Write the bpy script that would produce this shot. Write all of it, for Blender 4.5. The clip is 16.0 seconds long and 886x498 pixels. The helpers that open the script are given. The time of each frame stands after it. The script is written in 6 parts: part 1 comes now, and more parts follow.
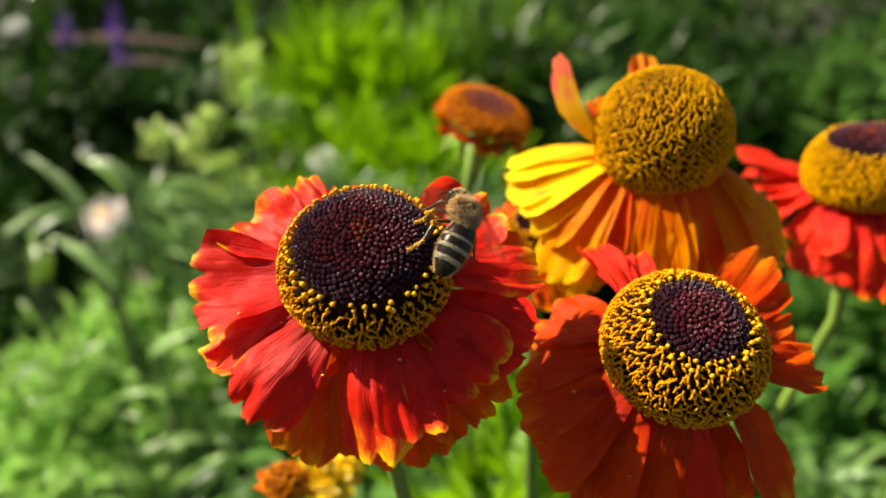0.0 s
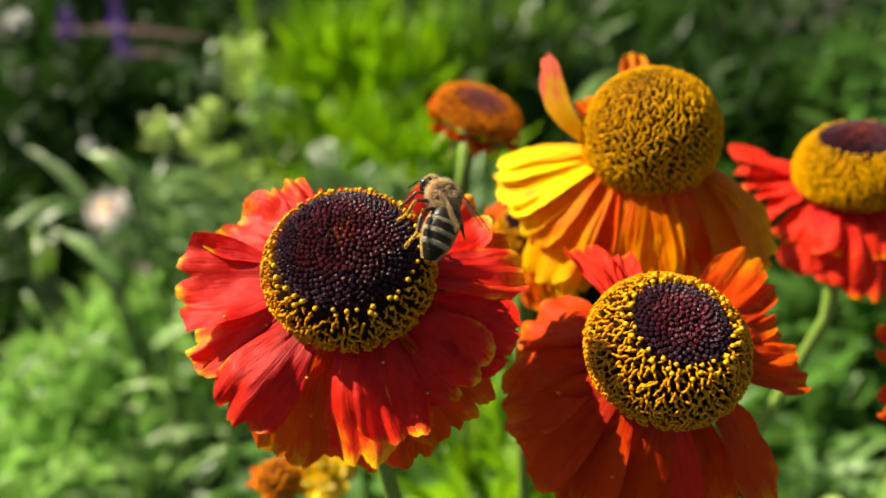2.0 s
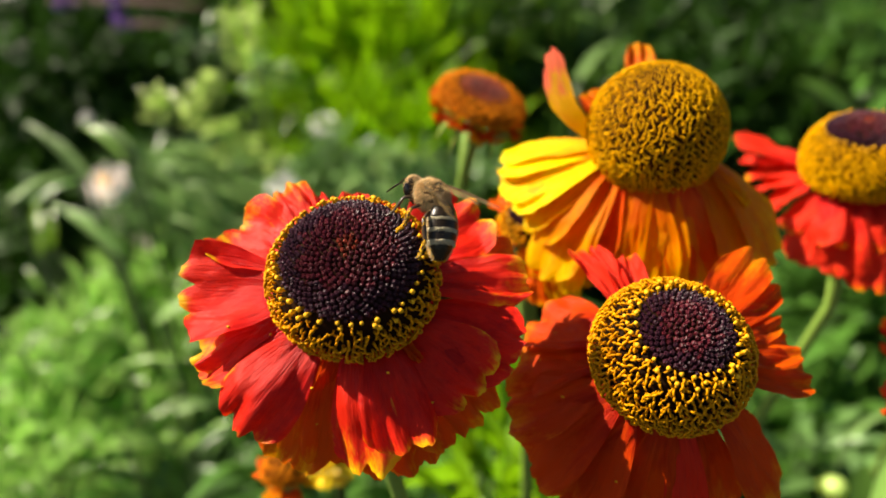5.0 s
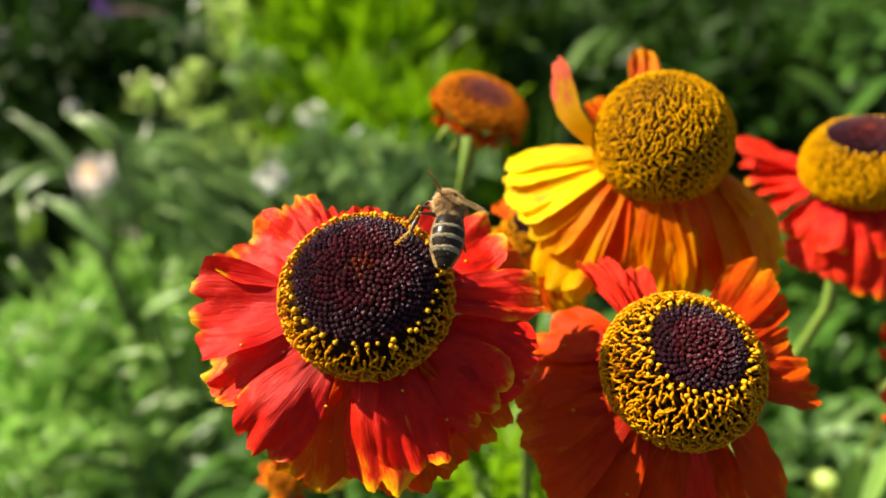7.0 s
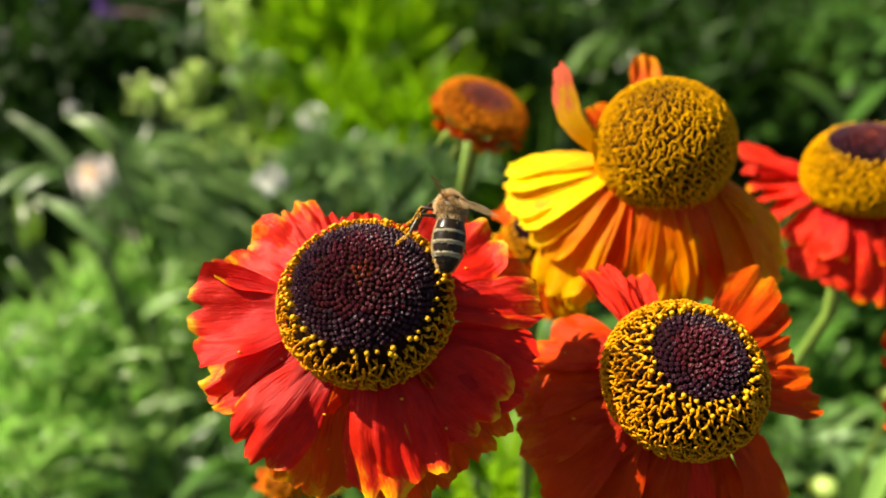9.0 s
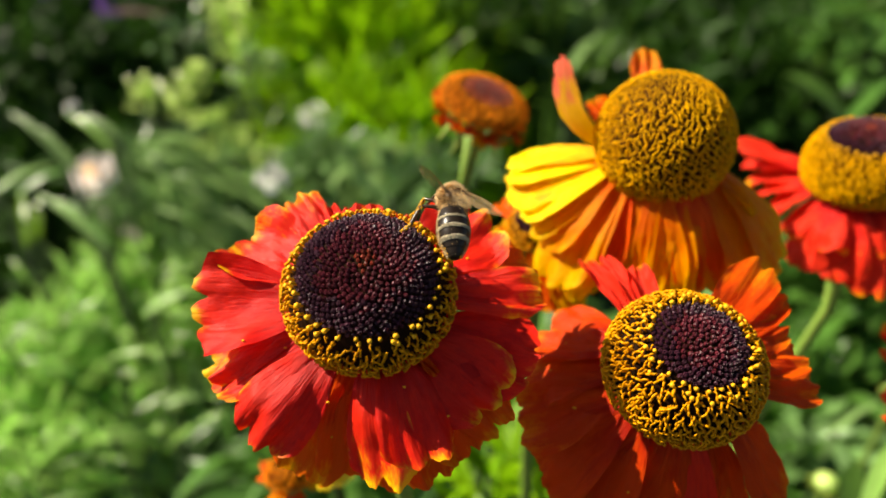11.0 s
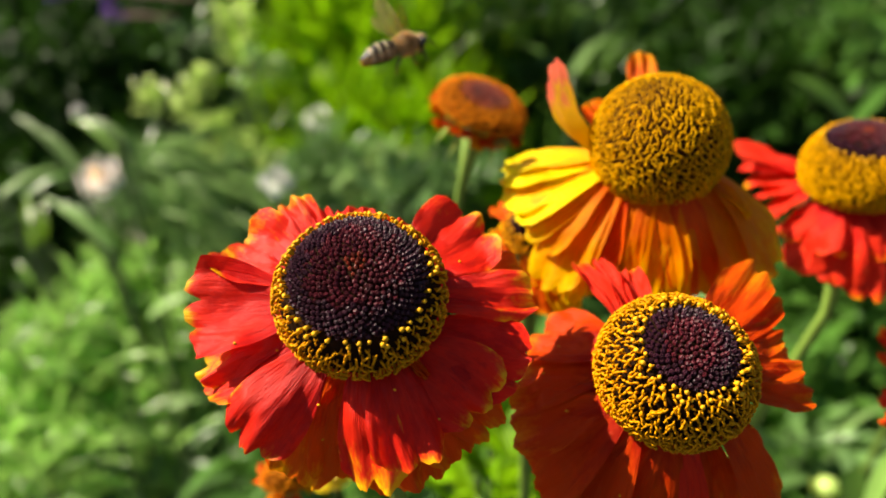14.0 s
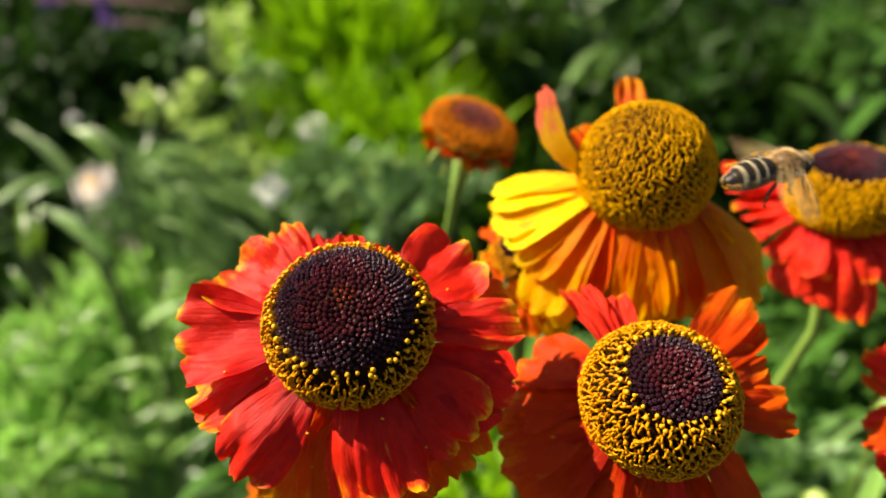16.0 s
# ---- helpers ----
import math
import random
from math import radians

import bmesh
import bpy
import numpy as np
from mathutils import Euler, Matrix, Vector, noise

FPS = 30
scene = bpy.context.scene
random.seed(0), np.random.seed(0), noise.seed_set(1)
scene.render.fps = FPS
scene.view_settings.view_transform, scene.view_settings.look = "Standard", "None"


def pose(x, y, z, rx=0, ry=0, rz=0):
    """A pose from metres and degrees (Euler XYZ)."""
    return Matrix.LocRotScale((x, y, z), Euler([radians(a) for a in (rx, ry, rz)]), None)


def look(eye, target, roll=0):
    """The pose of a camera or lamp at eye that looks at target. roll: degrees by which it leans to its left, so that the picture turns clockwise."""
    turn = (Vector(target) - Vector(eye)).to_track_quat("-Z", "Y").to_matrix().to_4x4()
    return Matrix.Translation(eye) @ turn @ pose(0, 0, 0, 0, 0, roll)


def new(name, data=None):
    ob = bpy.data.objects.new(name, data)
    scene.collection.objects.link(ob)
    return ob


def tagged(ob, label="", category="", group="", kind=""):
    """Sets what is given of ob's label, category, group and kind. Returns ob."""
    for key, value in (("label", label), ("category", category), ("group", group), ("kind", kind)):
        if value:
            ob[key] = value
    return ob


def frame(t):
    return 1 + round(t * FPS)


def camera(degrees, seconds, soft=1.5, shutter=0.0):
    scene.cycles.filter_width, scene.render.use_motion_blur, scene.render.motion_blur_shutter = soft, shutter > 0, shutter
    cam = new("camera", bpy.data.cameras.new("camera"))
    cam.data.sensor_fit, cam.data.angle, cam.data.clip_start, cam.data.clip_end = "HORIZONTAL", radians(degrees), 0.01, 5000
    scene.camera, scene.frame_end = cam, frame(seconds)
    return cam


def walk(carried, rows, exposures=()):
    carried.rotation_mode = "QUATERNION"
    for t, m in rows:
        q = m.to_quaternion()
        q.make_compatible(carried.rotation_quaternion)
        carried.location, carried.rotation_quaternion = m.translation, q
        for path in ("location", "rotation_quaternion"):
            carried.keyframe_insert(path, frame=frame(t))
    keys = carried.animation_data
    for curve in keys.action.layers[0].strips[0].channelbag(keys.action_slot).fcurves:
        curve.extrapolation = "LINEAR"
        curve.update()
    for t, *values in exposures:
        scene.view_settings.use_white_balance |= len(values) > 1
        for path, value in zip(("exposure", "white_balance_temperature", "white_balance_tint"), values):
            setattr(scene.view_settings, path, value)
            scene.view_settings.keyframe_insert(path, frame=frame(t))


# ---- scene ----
# ---- camera and walk ----
cam = camera(62.0, 16.0, soft=1.7, shutter=0.5)
cam.data.dof.use_dof = True
cam.data.dof.focus_distance = 0.0985
cam.data.dof.aperture_fstop = 12.7
cam.data.dof.aperture_blades = 0
PATH = [
    (0, (0.002527, 0.000618, 0.947287), (0.000143, 0.088433, 0.899508), -0.696),
    (0.5, (0.002946, 0.000423, 0.947240), (0.000403, 0.088187, 0.899377), -0.743),
    (1, (0.003874, 0.000298, 0.947746), (0.001199, 0.087961, 0.899705), -0.811),
    (1.5, (0.004851, 0.000346, 0.948553), (0.002032, 0.087856, 0.900241), -0.804),
    (2, (0.005352, 0.000945, 0.949057), (0.002435, 0.088152, 0.900206), -0.886),
    (2.5, (0.005212, 0.002157, 0.949364), (0.002137, 0.088913, 0.899726), -1.044),
    (3, (0.005417, 0.003261, 0.950608), (0.002371, 0.089483, 0.900045), -1.169),
    (3.5, (0.005926, 0.004004, 0.952211), (0.002940, 0.089689, 0.900741), -1.210),
    (4, (0.005336, 0.004133, 0.952958), (0.002441, 0.089245, 0.900540), -1.290),
    (4.2, (0.005473, 0.003543, 0.952280), (0.001938, 0.088904, 0.900307), -1.472),
    (6.5, (0.002285, 0.006731, 0.956878), (0.000796, 0.090760, 0.902685), -0.745),
    (7, (0.001238, 0.006679, 0.956956), (0.000012, 0.090750, 0.902821), -0.737),
    (7.5, (0.000372, 0.006450, 0.956600), (-0.000704, 0.090622, 0.902620), -0.473),
    (8, (0.000456, 0.007116, 0.957047), (-0.000617, 0.091306, 0.903095), -0.467),
    (8.5, (0.001231, 0.007881, 0.958115), (0.000114, 0.092028, 0.904097), -0.644),
    (9, (0.001069, 0.007664, 0.957079), (-0.000037, 0.091925, 0.903239), -0.426),
    (11.5, (0.000889, 0.005946, 0.956421), (-0.000321, 0.090173, 0.902529), -0.469),
    (12, (0.001618, 0.005818, 0.956463), (0.000256, 0.090106, 0.902669), -0.394),
    (12.5, (0.002532, 0.005367, 0.956584), (0.001009, 0.089623, 0.902745), -0.534),
    (13, (0.002646, 0.004653, 0.956370), (0.000970, 0.088980, 0.902647), -0.565),
    (13.5, (0.002764, 0.005415, 0.956167), (0.000806, 0.089766, 0.902492), -0.718),
    (14, (0.002947, 0.006062, 0.956531), (0.000955, 0.090483, 0.902967), -0.723),
    (14.5, (0.002707, 0.005972, 0.956505), (0.000741, 0.090571, 0.903221), -0.477),
    (15, (0.003023, 0.007376, 0.957827), (0.000998, 0.092017, 0.904613), -0.715),
    (15.5, (0.003113, 0.006680, 0.959580), (0.001397, 0.091459, 0.906575), -0.479),
    (16, (0.004053, 0.006521, 0.960271), (0.002663, 0.091368, 0.907366), -0.375),
]
walk(cam, [(t, look(eye, target, roll)) for t, eye, target, roll in PATH], exposures=[(0, 1.0, 7100, 10), (16, 1.0, 7100, 10)])

# ---- world, sun, exposure ----
SUN_WAY = Vector((-0.68, 0.18, 0.71)).normalized()
world = bpy.data.worlds.new("world")
scene.world = world
world.use_nodes = True
wn = world.node_tree.nodes
sky = wn.new("ShaderNodeTexSky")
sky.sky_type = "NISHITA"
sky.sun_disc = False
sky.sun_elevation = math.asin(SUN_WAY.z)
sky.sun_rotation = math.atan2(SUN_WAY.x, SUN_WAY.y)
world.node_tree.links.new(sky.outputs[0], wn["Background"].inputs[0])
wn["Background"].inputs[1].default_value = 0.05
sun_data = bpy.data.lights.new("sun", "SUN")
sun_data.energy = 5.0
sun_data.angle = radians(0.5)
sun_data.color = (1.0, 0.93, 0.80)
sun = new("sun", sun_data)
sun.matrix_world = look(SUN_WAY * 4, (0, 0, 0))


# ---- materials ----
def material(name):
    m = bpy.data.materials.new(name)
    m.use_nodes = True
    t = m.node_tree
    return m, t, t.nodes["Principled BSDF"]


def link(t, a, b):
    t.links.new(a, b)


def ramp(t, stops, fac):
    r = t.nodes.new("ShaderNodeValToRGB")
    e = r.color_ramp.elements
    while len(e) < len(stops):
        e.new(0.5)
    for el, (p, c) in zip(e, stops):
        el.position, el.color = p, (*c, 1)
    link(t, fac, r.inputs[0])
    return r.outputs[0]


def maths(t, op, a, b=0.0, c=None):
    n = t.nodes.new("ShaderNodeMath")
    n.operation = op
    for i, v in enumerate((a, b) if c is None else (a, b, c)):
        if isinstance(v, (int, float)):
            n.inputs[i].default_value = v
        else:
            link(t, v, n.inputs[i])
    return n.outputs[0]


def noise_tex(t, scale, detail=4.0, vec=None, rough=0.6):
    n = t.nodes.new("ShaderNodeTexNoise")
    n.inputs["Scale"].default_value = scale
    n.inputs["Detail"].default_value = detail
    n.inputs["Roughness"].default_value = rough
    if vec is not None:
        link(t, vec, n.inputs["Vector"])
    return n.outputs["Fac"]


def mix(t, fac, a, b, mode="MIX"):
    n = t.nodes.new("ShaderNodeMix")
    n.data_type, n.blend_type = "RGBA", mode
    for sock, v in ((n.inputs[0], fac), (n.inputs[6], a), (n.inputs[7], b)):
        if isinstance(v, (int, float)):
            sock.default_value = v
        elif isinstance(v, tuple):
            sock.default_value = (*v, 1)
        else:
            link(t, v, sock)
    return n.outputs[2]


def bump(t, bsdf, height, strength, distance):
    b = t.nodes.new("ShaderNodeBump")
    b.inputs["Strength"].default_value = strength
    b.inputs["Distance"].default_value = distance
    link(t, height, b.inputs["Height"])
    link(t, b.outputs[0], bsdf.inputs["Normal"])
    return b.outputs[0]


def see_through(m, t, bsdf, colour, amount):
    """Lets light pass through a thin blade or petal."""
    tr = t.nodes.new("ShaderNodeBsdfTranslucent")
    link(t, colour, tr.inputs["Color"])
    ms = t.nodes.new("ShaderNodeMixShader")
    ms.inputs[0].default_value = amount
    link(t, bsdf.outputs[0], ms.inputs[1])
    link(t, tr.outputs[0], ms.inputs[2])
    link(t, ms.outputs[0], t.nodes["Material Output"].inputs["Surface"])


def petal_material(name, deep, body, edge, gold, reach, through_amount=0.34, slope=0.62, margin=0.30, sheen=0.13, thin_rim=9.0, streaks=0.20):
    """deep at the base, body in the middle, gold along an uneven margin; fine veins along the length."""
    m, t, b = material(name)
    uv = t.nodes.new("ShaderNodeUVMap").outputs[0]
    sep = t.nodes.new("ShaderNodeSeparateXYZ")
    link(t, uv, sep.inputs[0])
    u, v = sep.outputs[0], sep.outputs[1]
    rnd = t.nodes.new("ShaderNodeObjectInfo").outputs["Random"]
    comb = t.nodes.new("ShaderNodeCombineXYZ")
    link(t, maths(t, "MULTIPLY", u, 1.6), comb.inputs[0])
    link(t, maths(t, "MULTIPLY", v, 6.0), comb.inputs[1])
    link(t, maths(t, "MULTIPLY", rnd, 40.0), comb.inputs[2])
    streak = noise_tex(t, 2.4, 5.0, comb.outputs[0], 0.65)
    comb2 = t.nodes.new("ShaderNodeCombineXYZ")
    link(t, maths(t, "MULTIPLY", u, 2.2), comb2.inputs[0])
    link(t, maths(t, "MULTIPLY", v, 2.2), comb2.inputs[1])
    link(t, maths(t, "MULTIPLY", rnd, 23.0), comb2.inputs[2])
    blotch = noise_tex(t, 1.6, 3.0, comb2.outputs[0], 0.55)
    comb3 = t.nodes.new("ShaderNodeCombineXYZ")
    link(t, maths(t, "MULTIPLY", u, 2.0), comb3.inputs[0])
    link(t, maths(t, "MULTIPLY", v, 34.0), comb3.inputs[1])
    link(t, maths(t, "MULTIPLY", rnd, 17.0), comb3.inputs[2])
    fine = noise_tex(t, 1.5, 3.0, comb3.outputs[0], 0.6)
    comb4 = t.nodes.new("ShaderNodeCombineXYZ")
    link(t, maths(t, "MULTIPLY", u, 9.0), comb4.inputs[0])
    link(t, maths(t, "MULTIPLY", v, 13.0), comb4.inputs[1])
    link(t, maths(t, "MULTIPLY", rnd, 31.0), comb4.inputs[2])
    fleck = noise_tex(t, 1.4, 4.0, comb4.outputs[0], 0.7)
    side = maths(t, "MULTIPLY", maths(t, "ABSOLUTE", maths(t, "SUBTRACT", v, 0.5)), 2.0)
    rim = maths(t, "MAXIMUM", maths(t, "POWER", u, thin_rim), maths(t, "MULTIPLY", maths(t, "POWER", side, thin_rim), u))
    patchy = maths(t, "MULTIPLY_ADD", blotch, 3.2, -1.05)
    f = maths(t, "ADD", maths(t, "MULTIPLY", u, slope), maths(t, "MULTIPLY", maths(t, "MULTIPLY", rim, patchy), margin))
    f = maths(t, "ADD", f, maths(t, "MULTIPLY", maths(t, "SUBTRACT", streak, 0.5), streaks))
    f = maths(t, "ADD", f, maths(t, "MULTIPLY", maths(t, "SUBTRACT", fine, 0.5), 0.16))
    f = maths(t, "ADD", f, maths(t, "MULTIPLY", maths(t, "MULTIPLY", maths(t, "SUBTRACT", fleck, 0.5), u), 0.75))
    f = maths(t, "ADD", f, maths(t, "MULTIPLY", maths(t, "SUBTRACT", blotch, 0.5), 0.70))
    f = maths(t, "ADD", f, maths(t, "MULTIPLY", maths(t, "SUBTRACT", rnd, 0.5), 0.20))
    col = ramp(t, [(0.0, deep), (0.30, body), (reach - 0.18, body), (reach, edge), (min(reach + 0.26, 1.0), gold)], f)
    vein = maths(t, "ADD", maths(t, "MULTIPLY_ADD", streak, 0.5, 0.45), maths(t, "MULTIPLY", fine, 0.6))
    col = mix(t, 0.26, col, vein, "MULTIPLY")
    link(t, col, b.inputs["Base Color"])
    b.inputs["Roughness"].default_value = 0.46
    b.inputs["Specular IOR Level"].default_value = sheen
    bump(t, b, maths(t, "ADD", maths(t, "ADD", streak, maths(t, "MULTIPLY", fine, 0.45)), maths(t, "MULTIPLY", blotch, 0.5)), 0.6, 0.0006)
    see_through(m, t, b, col, through_amount)
    return m


RED = petal_material("red_petal", (0.56, 0.005, 0.004), (0.80, 0.018, 0.005), (0.85, 0.11, 0.004), (0.92, 0.50, 0.006), 0.63, 0.32, 0.30, 0.50, 0.22, 11.0)
FLAMED = petal_material("flamed_red_petal", (0.58, 0.004, 0.006), (0.82, 0.022, 0.006), (0.87, 0.19, 0.004), (0.94, 0.58, 0.006), 0.56, 0.34, 0.42, 0.50, 0.30, 9.0)
BICOLOUR = petal_material("coral_petal_with_yellow_foot", (0.95, 0.66, 0.010), (0.94, 0.52, 0.02), (0.93, 0.20, 0.10), (0.93, 0.17, 0.11), 0.58, 0.45, 0.85, 0.1)
# Rust rays of the second flower, with their shade put into the colour.
DARK = petal_material("shaded_rust_petal", (0.48, 0.014, 0.002), (0.68, 0.058, 0.003), (0.76, 0.13, 0.004), (0.84, 0.28, 0.006), 0.72, 0.42)
GOLD = petal_material("orange_petal", (0.76, 0.13, 0.002), (0.86, 0.27, 0.003), (0.90, 0.42, 0.004), (0.93, 0.60, 0.006), 0.58, 0.50)
YELLOW = petal_material("yellow_petal", (0.90, 0.40, 0.002), (0.95, 0.80, 0.003), (0.95, 0.76, 0.003), (0.90, 0.36, 0.004), 0.55, 0.24, 0.22, 0.44, 0.15, 12.0, 0.85)
FLAME = petal_material("flame_orange_petal", (0.62, 0.03, 0.002), (0.80, 0.095, 0.003), (0.85, 0.20, 0.004), (0.90, 0.38, 0.006), 0.76)
CORAL = petal_material("coral_petal", (0.60, 0.008, 0.010), (0.84, 0.035, 0.014), (0.86, 0.12, 0.008), (0.90, 0.40, 0.006), 0.86)


def plain(name, c1, c2, scale, rough=0.5, spec=0.4, bump_h=0.0003, bump_s=0.4, thin=0.0, vary=0.25, metal=0.0):
    """Two-tone grain at two scales, with a little change from piece to piece."""
    m, t, b = material(name)
    co = t.nodes.new("ShaderNodeTexCoord").outputs["Object"]
    n1 = noise_tex(t, scale, 4.0, co)
    n2 = noise_tex(t, scale * 0.17, 2.0, co)
    col = mix(t, n1, c1, c2)
    col = mix(t, 0.5, col, maths(t, "MULTIPLY_ADD", n2, 1.0, 0.5), "MULTIPLY")
    info = t.nodes.new("ShaderNodeObjectInfo").outputs["Random"]
    isl = t.nodes.new("ShaderNodeNewGeometry").outputs["Random Per Island"]
    r = maths(t, "FRACT", maths(t, "ADD", info, isl))
    col = mix(t, 1.0, col, maths(t, "MULTIPLY_ADD", r, vary * 2, 1.0 - vary), "MULTIPLY")
    link(t, col, b.inputs["Base Color"])
    b.inputs["Roughness"].default_value = rough
    b.inputs["Metallic"].default_value = metal
    b.inputs["Specular IOR Level"].default_value = spec
    if bump_h:
        bump(t, b, n1, bump_s, bump_h)
    if thin:
        see_through(m, t, b, col, thin)
    return m


BUD = plain("dark_disc_bud", (0.020, 0.0045, 0.010), (0.052, 0.010, 0.021), 2500, 0.45, 0.28, 0.0001, vary=0.4)
BUD_WARM = plain("maroon_disc_bud", (0.044, 0.0045, 0.009), (0.110, 0.010, 0.017), 2500, 0.45, 0.28, 0.0001, vary=0.4)
BUD_RUST = plain("rust_disc_bud", (0.22, 0.035, 0.006), (0.36, 0.07, 0.010), 2500, 0.5, 0.3, 0.0001)
BUD_RED = plain("red_disc_bud", (0.11, 0.011, 0.008), (0.27, 0.034, 0.010), 2500, 0.46, 0.28, 0.0001, vary=0.4)
# Disc cores: shade between florets and under the dome is darkened into them.
CORE = plain("gap_shaded_brown_disc_core", (0.008, 0.003, 0.0012), (0.024, 0.009, 0.002), 1500, 0.8, 0.06, 0.0002)
CORE_OCHRE = plain("shadowed_ochre_disc_core", (0.028, 0.010, 0.0012), (0.075, 0.028, 0.002), 1500, 0.8, 0.06, 0.0002)
STYLE = plain("golden_floret", (0.58, 0.21, 0.002), (0.76, 0.34, 0.004), 1800, 0.5, 0.10, 0.0001, vary=0.2)
STYLE_OCHRE = plain("ochre_floret", (0.64, 0.29, 0.001), (0.80, 0.42, 0.002), 1800, 0.55, 0.08, 0.0001, vary=0.2)
STYLE_RUST = plain("rust_floret", (0.66, 0.15, 0.004), (0.82, 0.30, 0.006), 1800, 0.6, 0.10, 0.0001, vary=0.35)
POLLEN = plain("pollen_knob", (0.80, 0.34, 0.005), (0.90, 0.52, 0.015), 1600, 0.6, 0.25, 0.0001, vary=0.15)
STEM = plain("green_stem", (0.13, 0.22, 0.035), (0.22, 0.34, 0.06), 300, 0.5, 0.35, 0.0003)
# Darker copy of STEM: shade among the plants is in its colour.
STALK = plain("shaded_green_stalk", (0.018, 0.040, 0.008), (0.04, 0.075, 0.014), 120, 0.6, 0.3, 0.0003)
SEPAL = plain("green_sepal", (0.20, 0.28, 0.05), (0.30, 0.36, 0.07), 400, 0.5, 0.35, 0.0002, thin=0.2)


def leaf_material(name, c1, c2, thin=0.35, rough=0.33, spec=0.42):
    return plain(name, c1, c2, 60, rough, spec, 0.0006, 0.3, thin, 0.45)


LEAF_MID = leaf_material("mid_green_leaf", (0.05, 0.12, 0.014), (0.095, 0.19, 0.028))
LEAF_LIGHT = leaf_material("light_green_leaf", (0.22, 0.48, 0.05), (0.46, 0.72, 0.20), 0.5, 0.28, 0.5)
LEAF_LIME = leaf_material("lime_green_leaf", (0.16, 0.36, 0.006), (0.28, 0.50, 0.010), 0.5)
LEAF_GREY = leaf_material("grey_green_leaf", (0.15, 0.30, 0.07), (0.31, 0.47, 0.16), 0.35, 0.42, 0.30)
LEAF_MIXED = leaf_material("soft_green_leaf", (0.07, 0.17, 0.04), (0.20, 0.34, 0.11), 0.35, 0.30, 0.45)
# Shade behind the flowers is put into this near-black green.
LEAF_DARK = leaf_material("shade_dark_green_leaf", (0.013, 0.044, 0.005), (0.032, 0.084, 0.009), 0.35, 0.48, 0.11)
LEAF_COOL = leaf_material("cool_green_leaf", (0.055, 0.150, 0.019), (0.105, 0.24, 0.040))
# Sunlight on leaves is put into this pale colour; closed buds share it.
LEAF_SUNNY = leaf_material("sunlit_yellow_green_leaf", (0.40, 0.58, 0.10), (0.64, 0.78, 0.28), 0.4, 0.28, 0.5)
LEAF_DRY = leaf_material("dry_brown_stalk", (0.05, 0.024, 0.020), (0.10, 0.05, 0.040), 0.1, 0.6, 0.15)
PALE = leaf_material("pale_pink_petal", (0.86, 0.73, 0.66), (0.92, 0.85, 0.79), 0.3)
WHITE = leaf_material("white_floret", (0.76, 0.76, 0.70), (0.86, 0.86, 0.80), 0.3)
SAFFRON = leaf_material("yellow_petal_soft", (0.84, 0.52, 0.01), (0.92, 0.68, 0.02), 0.3)
PURPLE = leaf_material("purple_floret", (0.10, 0.03, 0.26), (0.18, 0.06, 0.38), 0.3)
BUTTER = leaf_material("yellow_centre", (0.86, 0.66, 0.28), (0.92, 0.78, 0.45), 0.2)


def soil_material():
    m, t, b = material("soil")
    co = t.nodes.new("ShaderNodeTexCoord").outputs["Object"]
    n1, n2 = noise_tex(t, 90, 8, co), noise_tex(t, 4, 5, co)
    col = ramp(t, [(0.3, (0.018, 0.013, 0.008)), (0.55, (0.05, 0.036, 0.022)), (0.8, (0.09, 0.07, 0.045))], n1)
    col = mix(t, n2, col, (0.022, 0.035, 0.012))
    link(t, col, b.inputs["Base Color"])
    b.inputs["Roughness"].default_value = 0.95
    bump(t, b, n1, 0.9, 0.02)
    return m


SOIL = soil_material()


# ---- mesh helpers ----
def mesh_of(name, verts, faces, mat, smooth=True, uvs=None):
    me = bpy.data.meshes.new(name)
    me.from_pydata([tuple(v) for v in verts], [], [tuple(f) for f in faces])
    me.materials.append(mat)
    if smooth:
        me.polygons.foreach_set("use_smooth", [True] * len(me.polygons))
    if uvs is not None:
        lay = me.uv_layers.new(name="UVMap")
        idx = np.zeros(len(me.loops), dtype=np.int32)
        me.loops.foreach_get("vertex_index", idx)
        lay.data.foreach_set("uv", np.asarray(uvs, dtype=np.float32)[idx].ravel())
    me.update()
    return me


def part(name, me, parent, label="", m=None, kind=""):
    ob = new(name, me)
    ob.parent = parent
    if m is not None:
        ob.matrix_basis = m
    return tagged(ob, label, kind=kind)


def tube(path, radii, sides=8, cap=True):
    """Vertices and faces of a tapered tube along a path."""
    P = [Vector(p) for p in path]
    verts, faces = [], []
    prev = None
    for i, p in enumerate(P):
        d = (P[min(i + 1, len(P) - 1)] - P[max(i - 1, 0)]).normalized()
        a = d.orthogonal().normalized() if prev is None else (prev - d * prev.dot(d)).normalized()
        prev = a
        b = d.cross(a)
        for k in range(sides):
            th = 2 * math.pi * k / sides
            verts.append(p + (a * math.cos(th) + b * math.sin(th)) * radii[i])
    n = len(P)
    for i in range(n - 1):
        for k in range(sides):
            k2 = (k + 1) % sides
            faces.append((i * sides + k, i * sides + k2, (i + 1) * sides + k2, (i + 1) * sides + k))
    if cap:
        faces.append(tuple(range(sides))[::-1])
        faces.append(tuple((n - 1) * sides + k for k in range(sides)))
    return verts, faces


def gather(pieces):
    """Joins (verts, faces) lists."""
    V, F = [], []
    for v, f in pieces:
        o = len(V)
        V.extend(v)
        F.extend(tuple(i + o for i in q) for q in f)
    return V, F


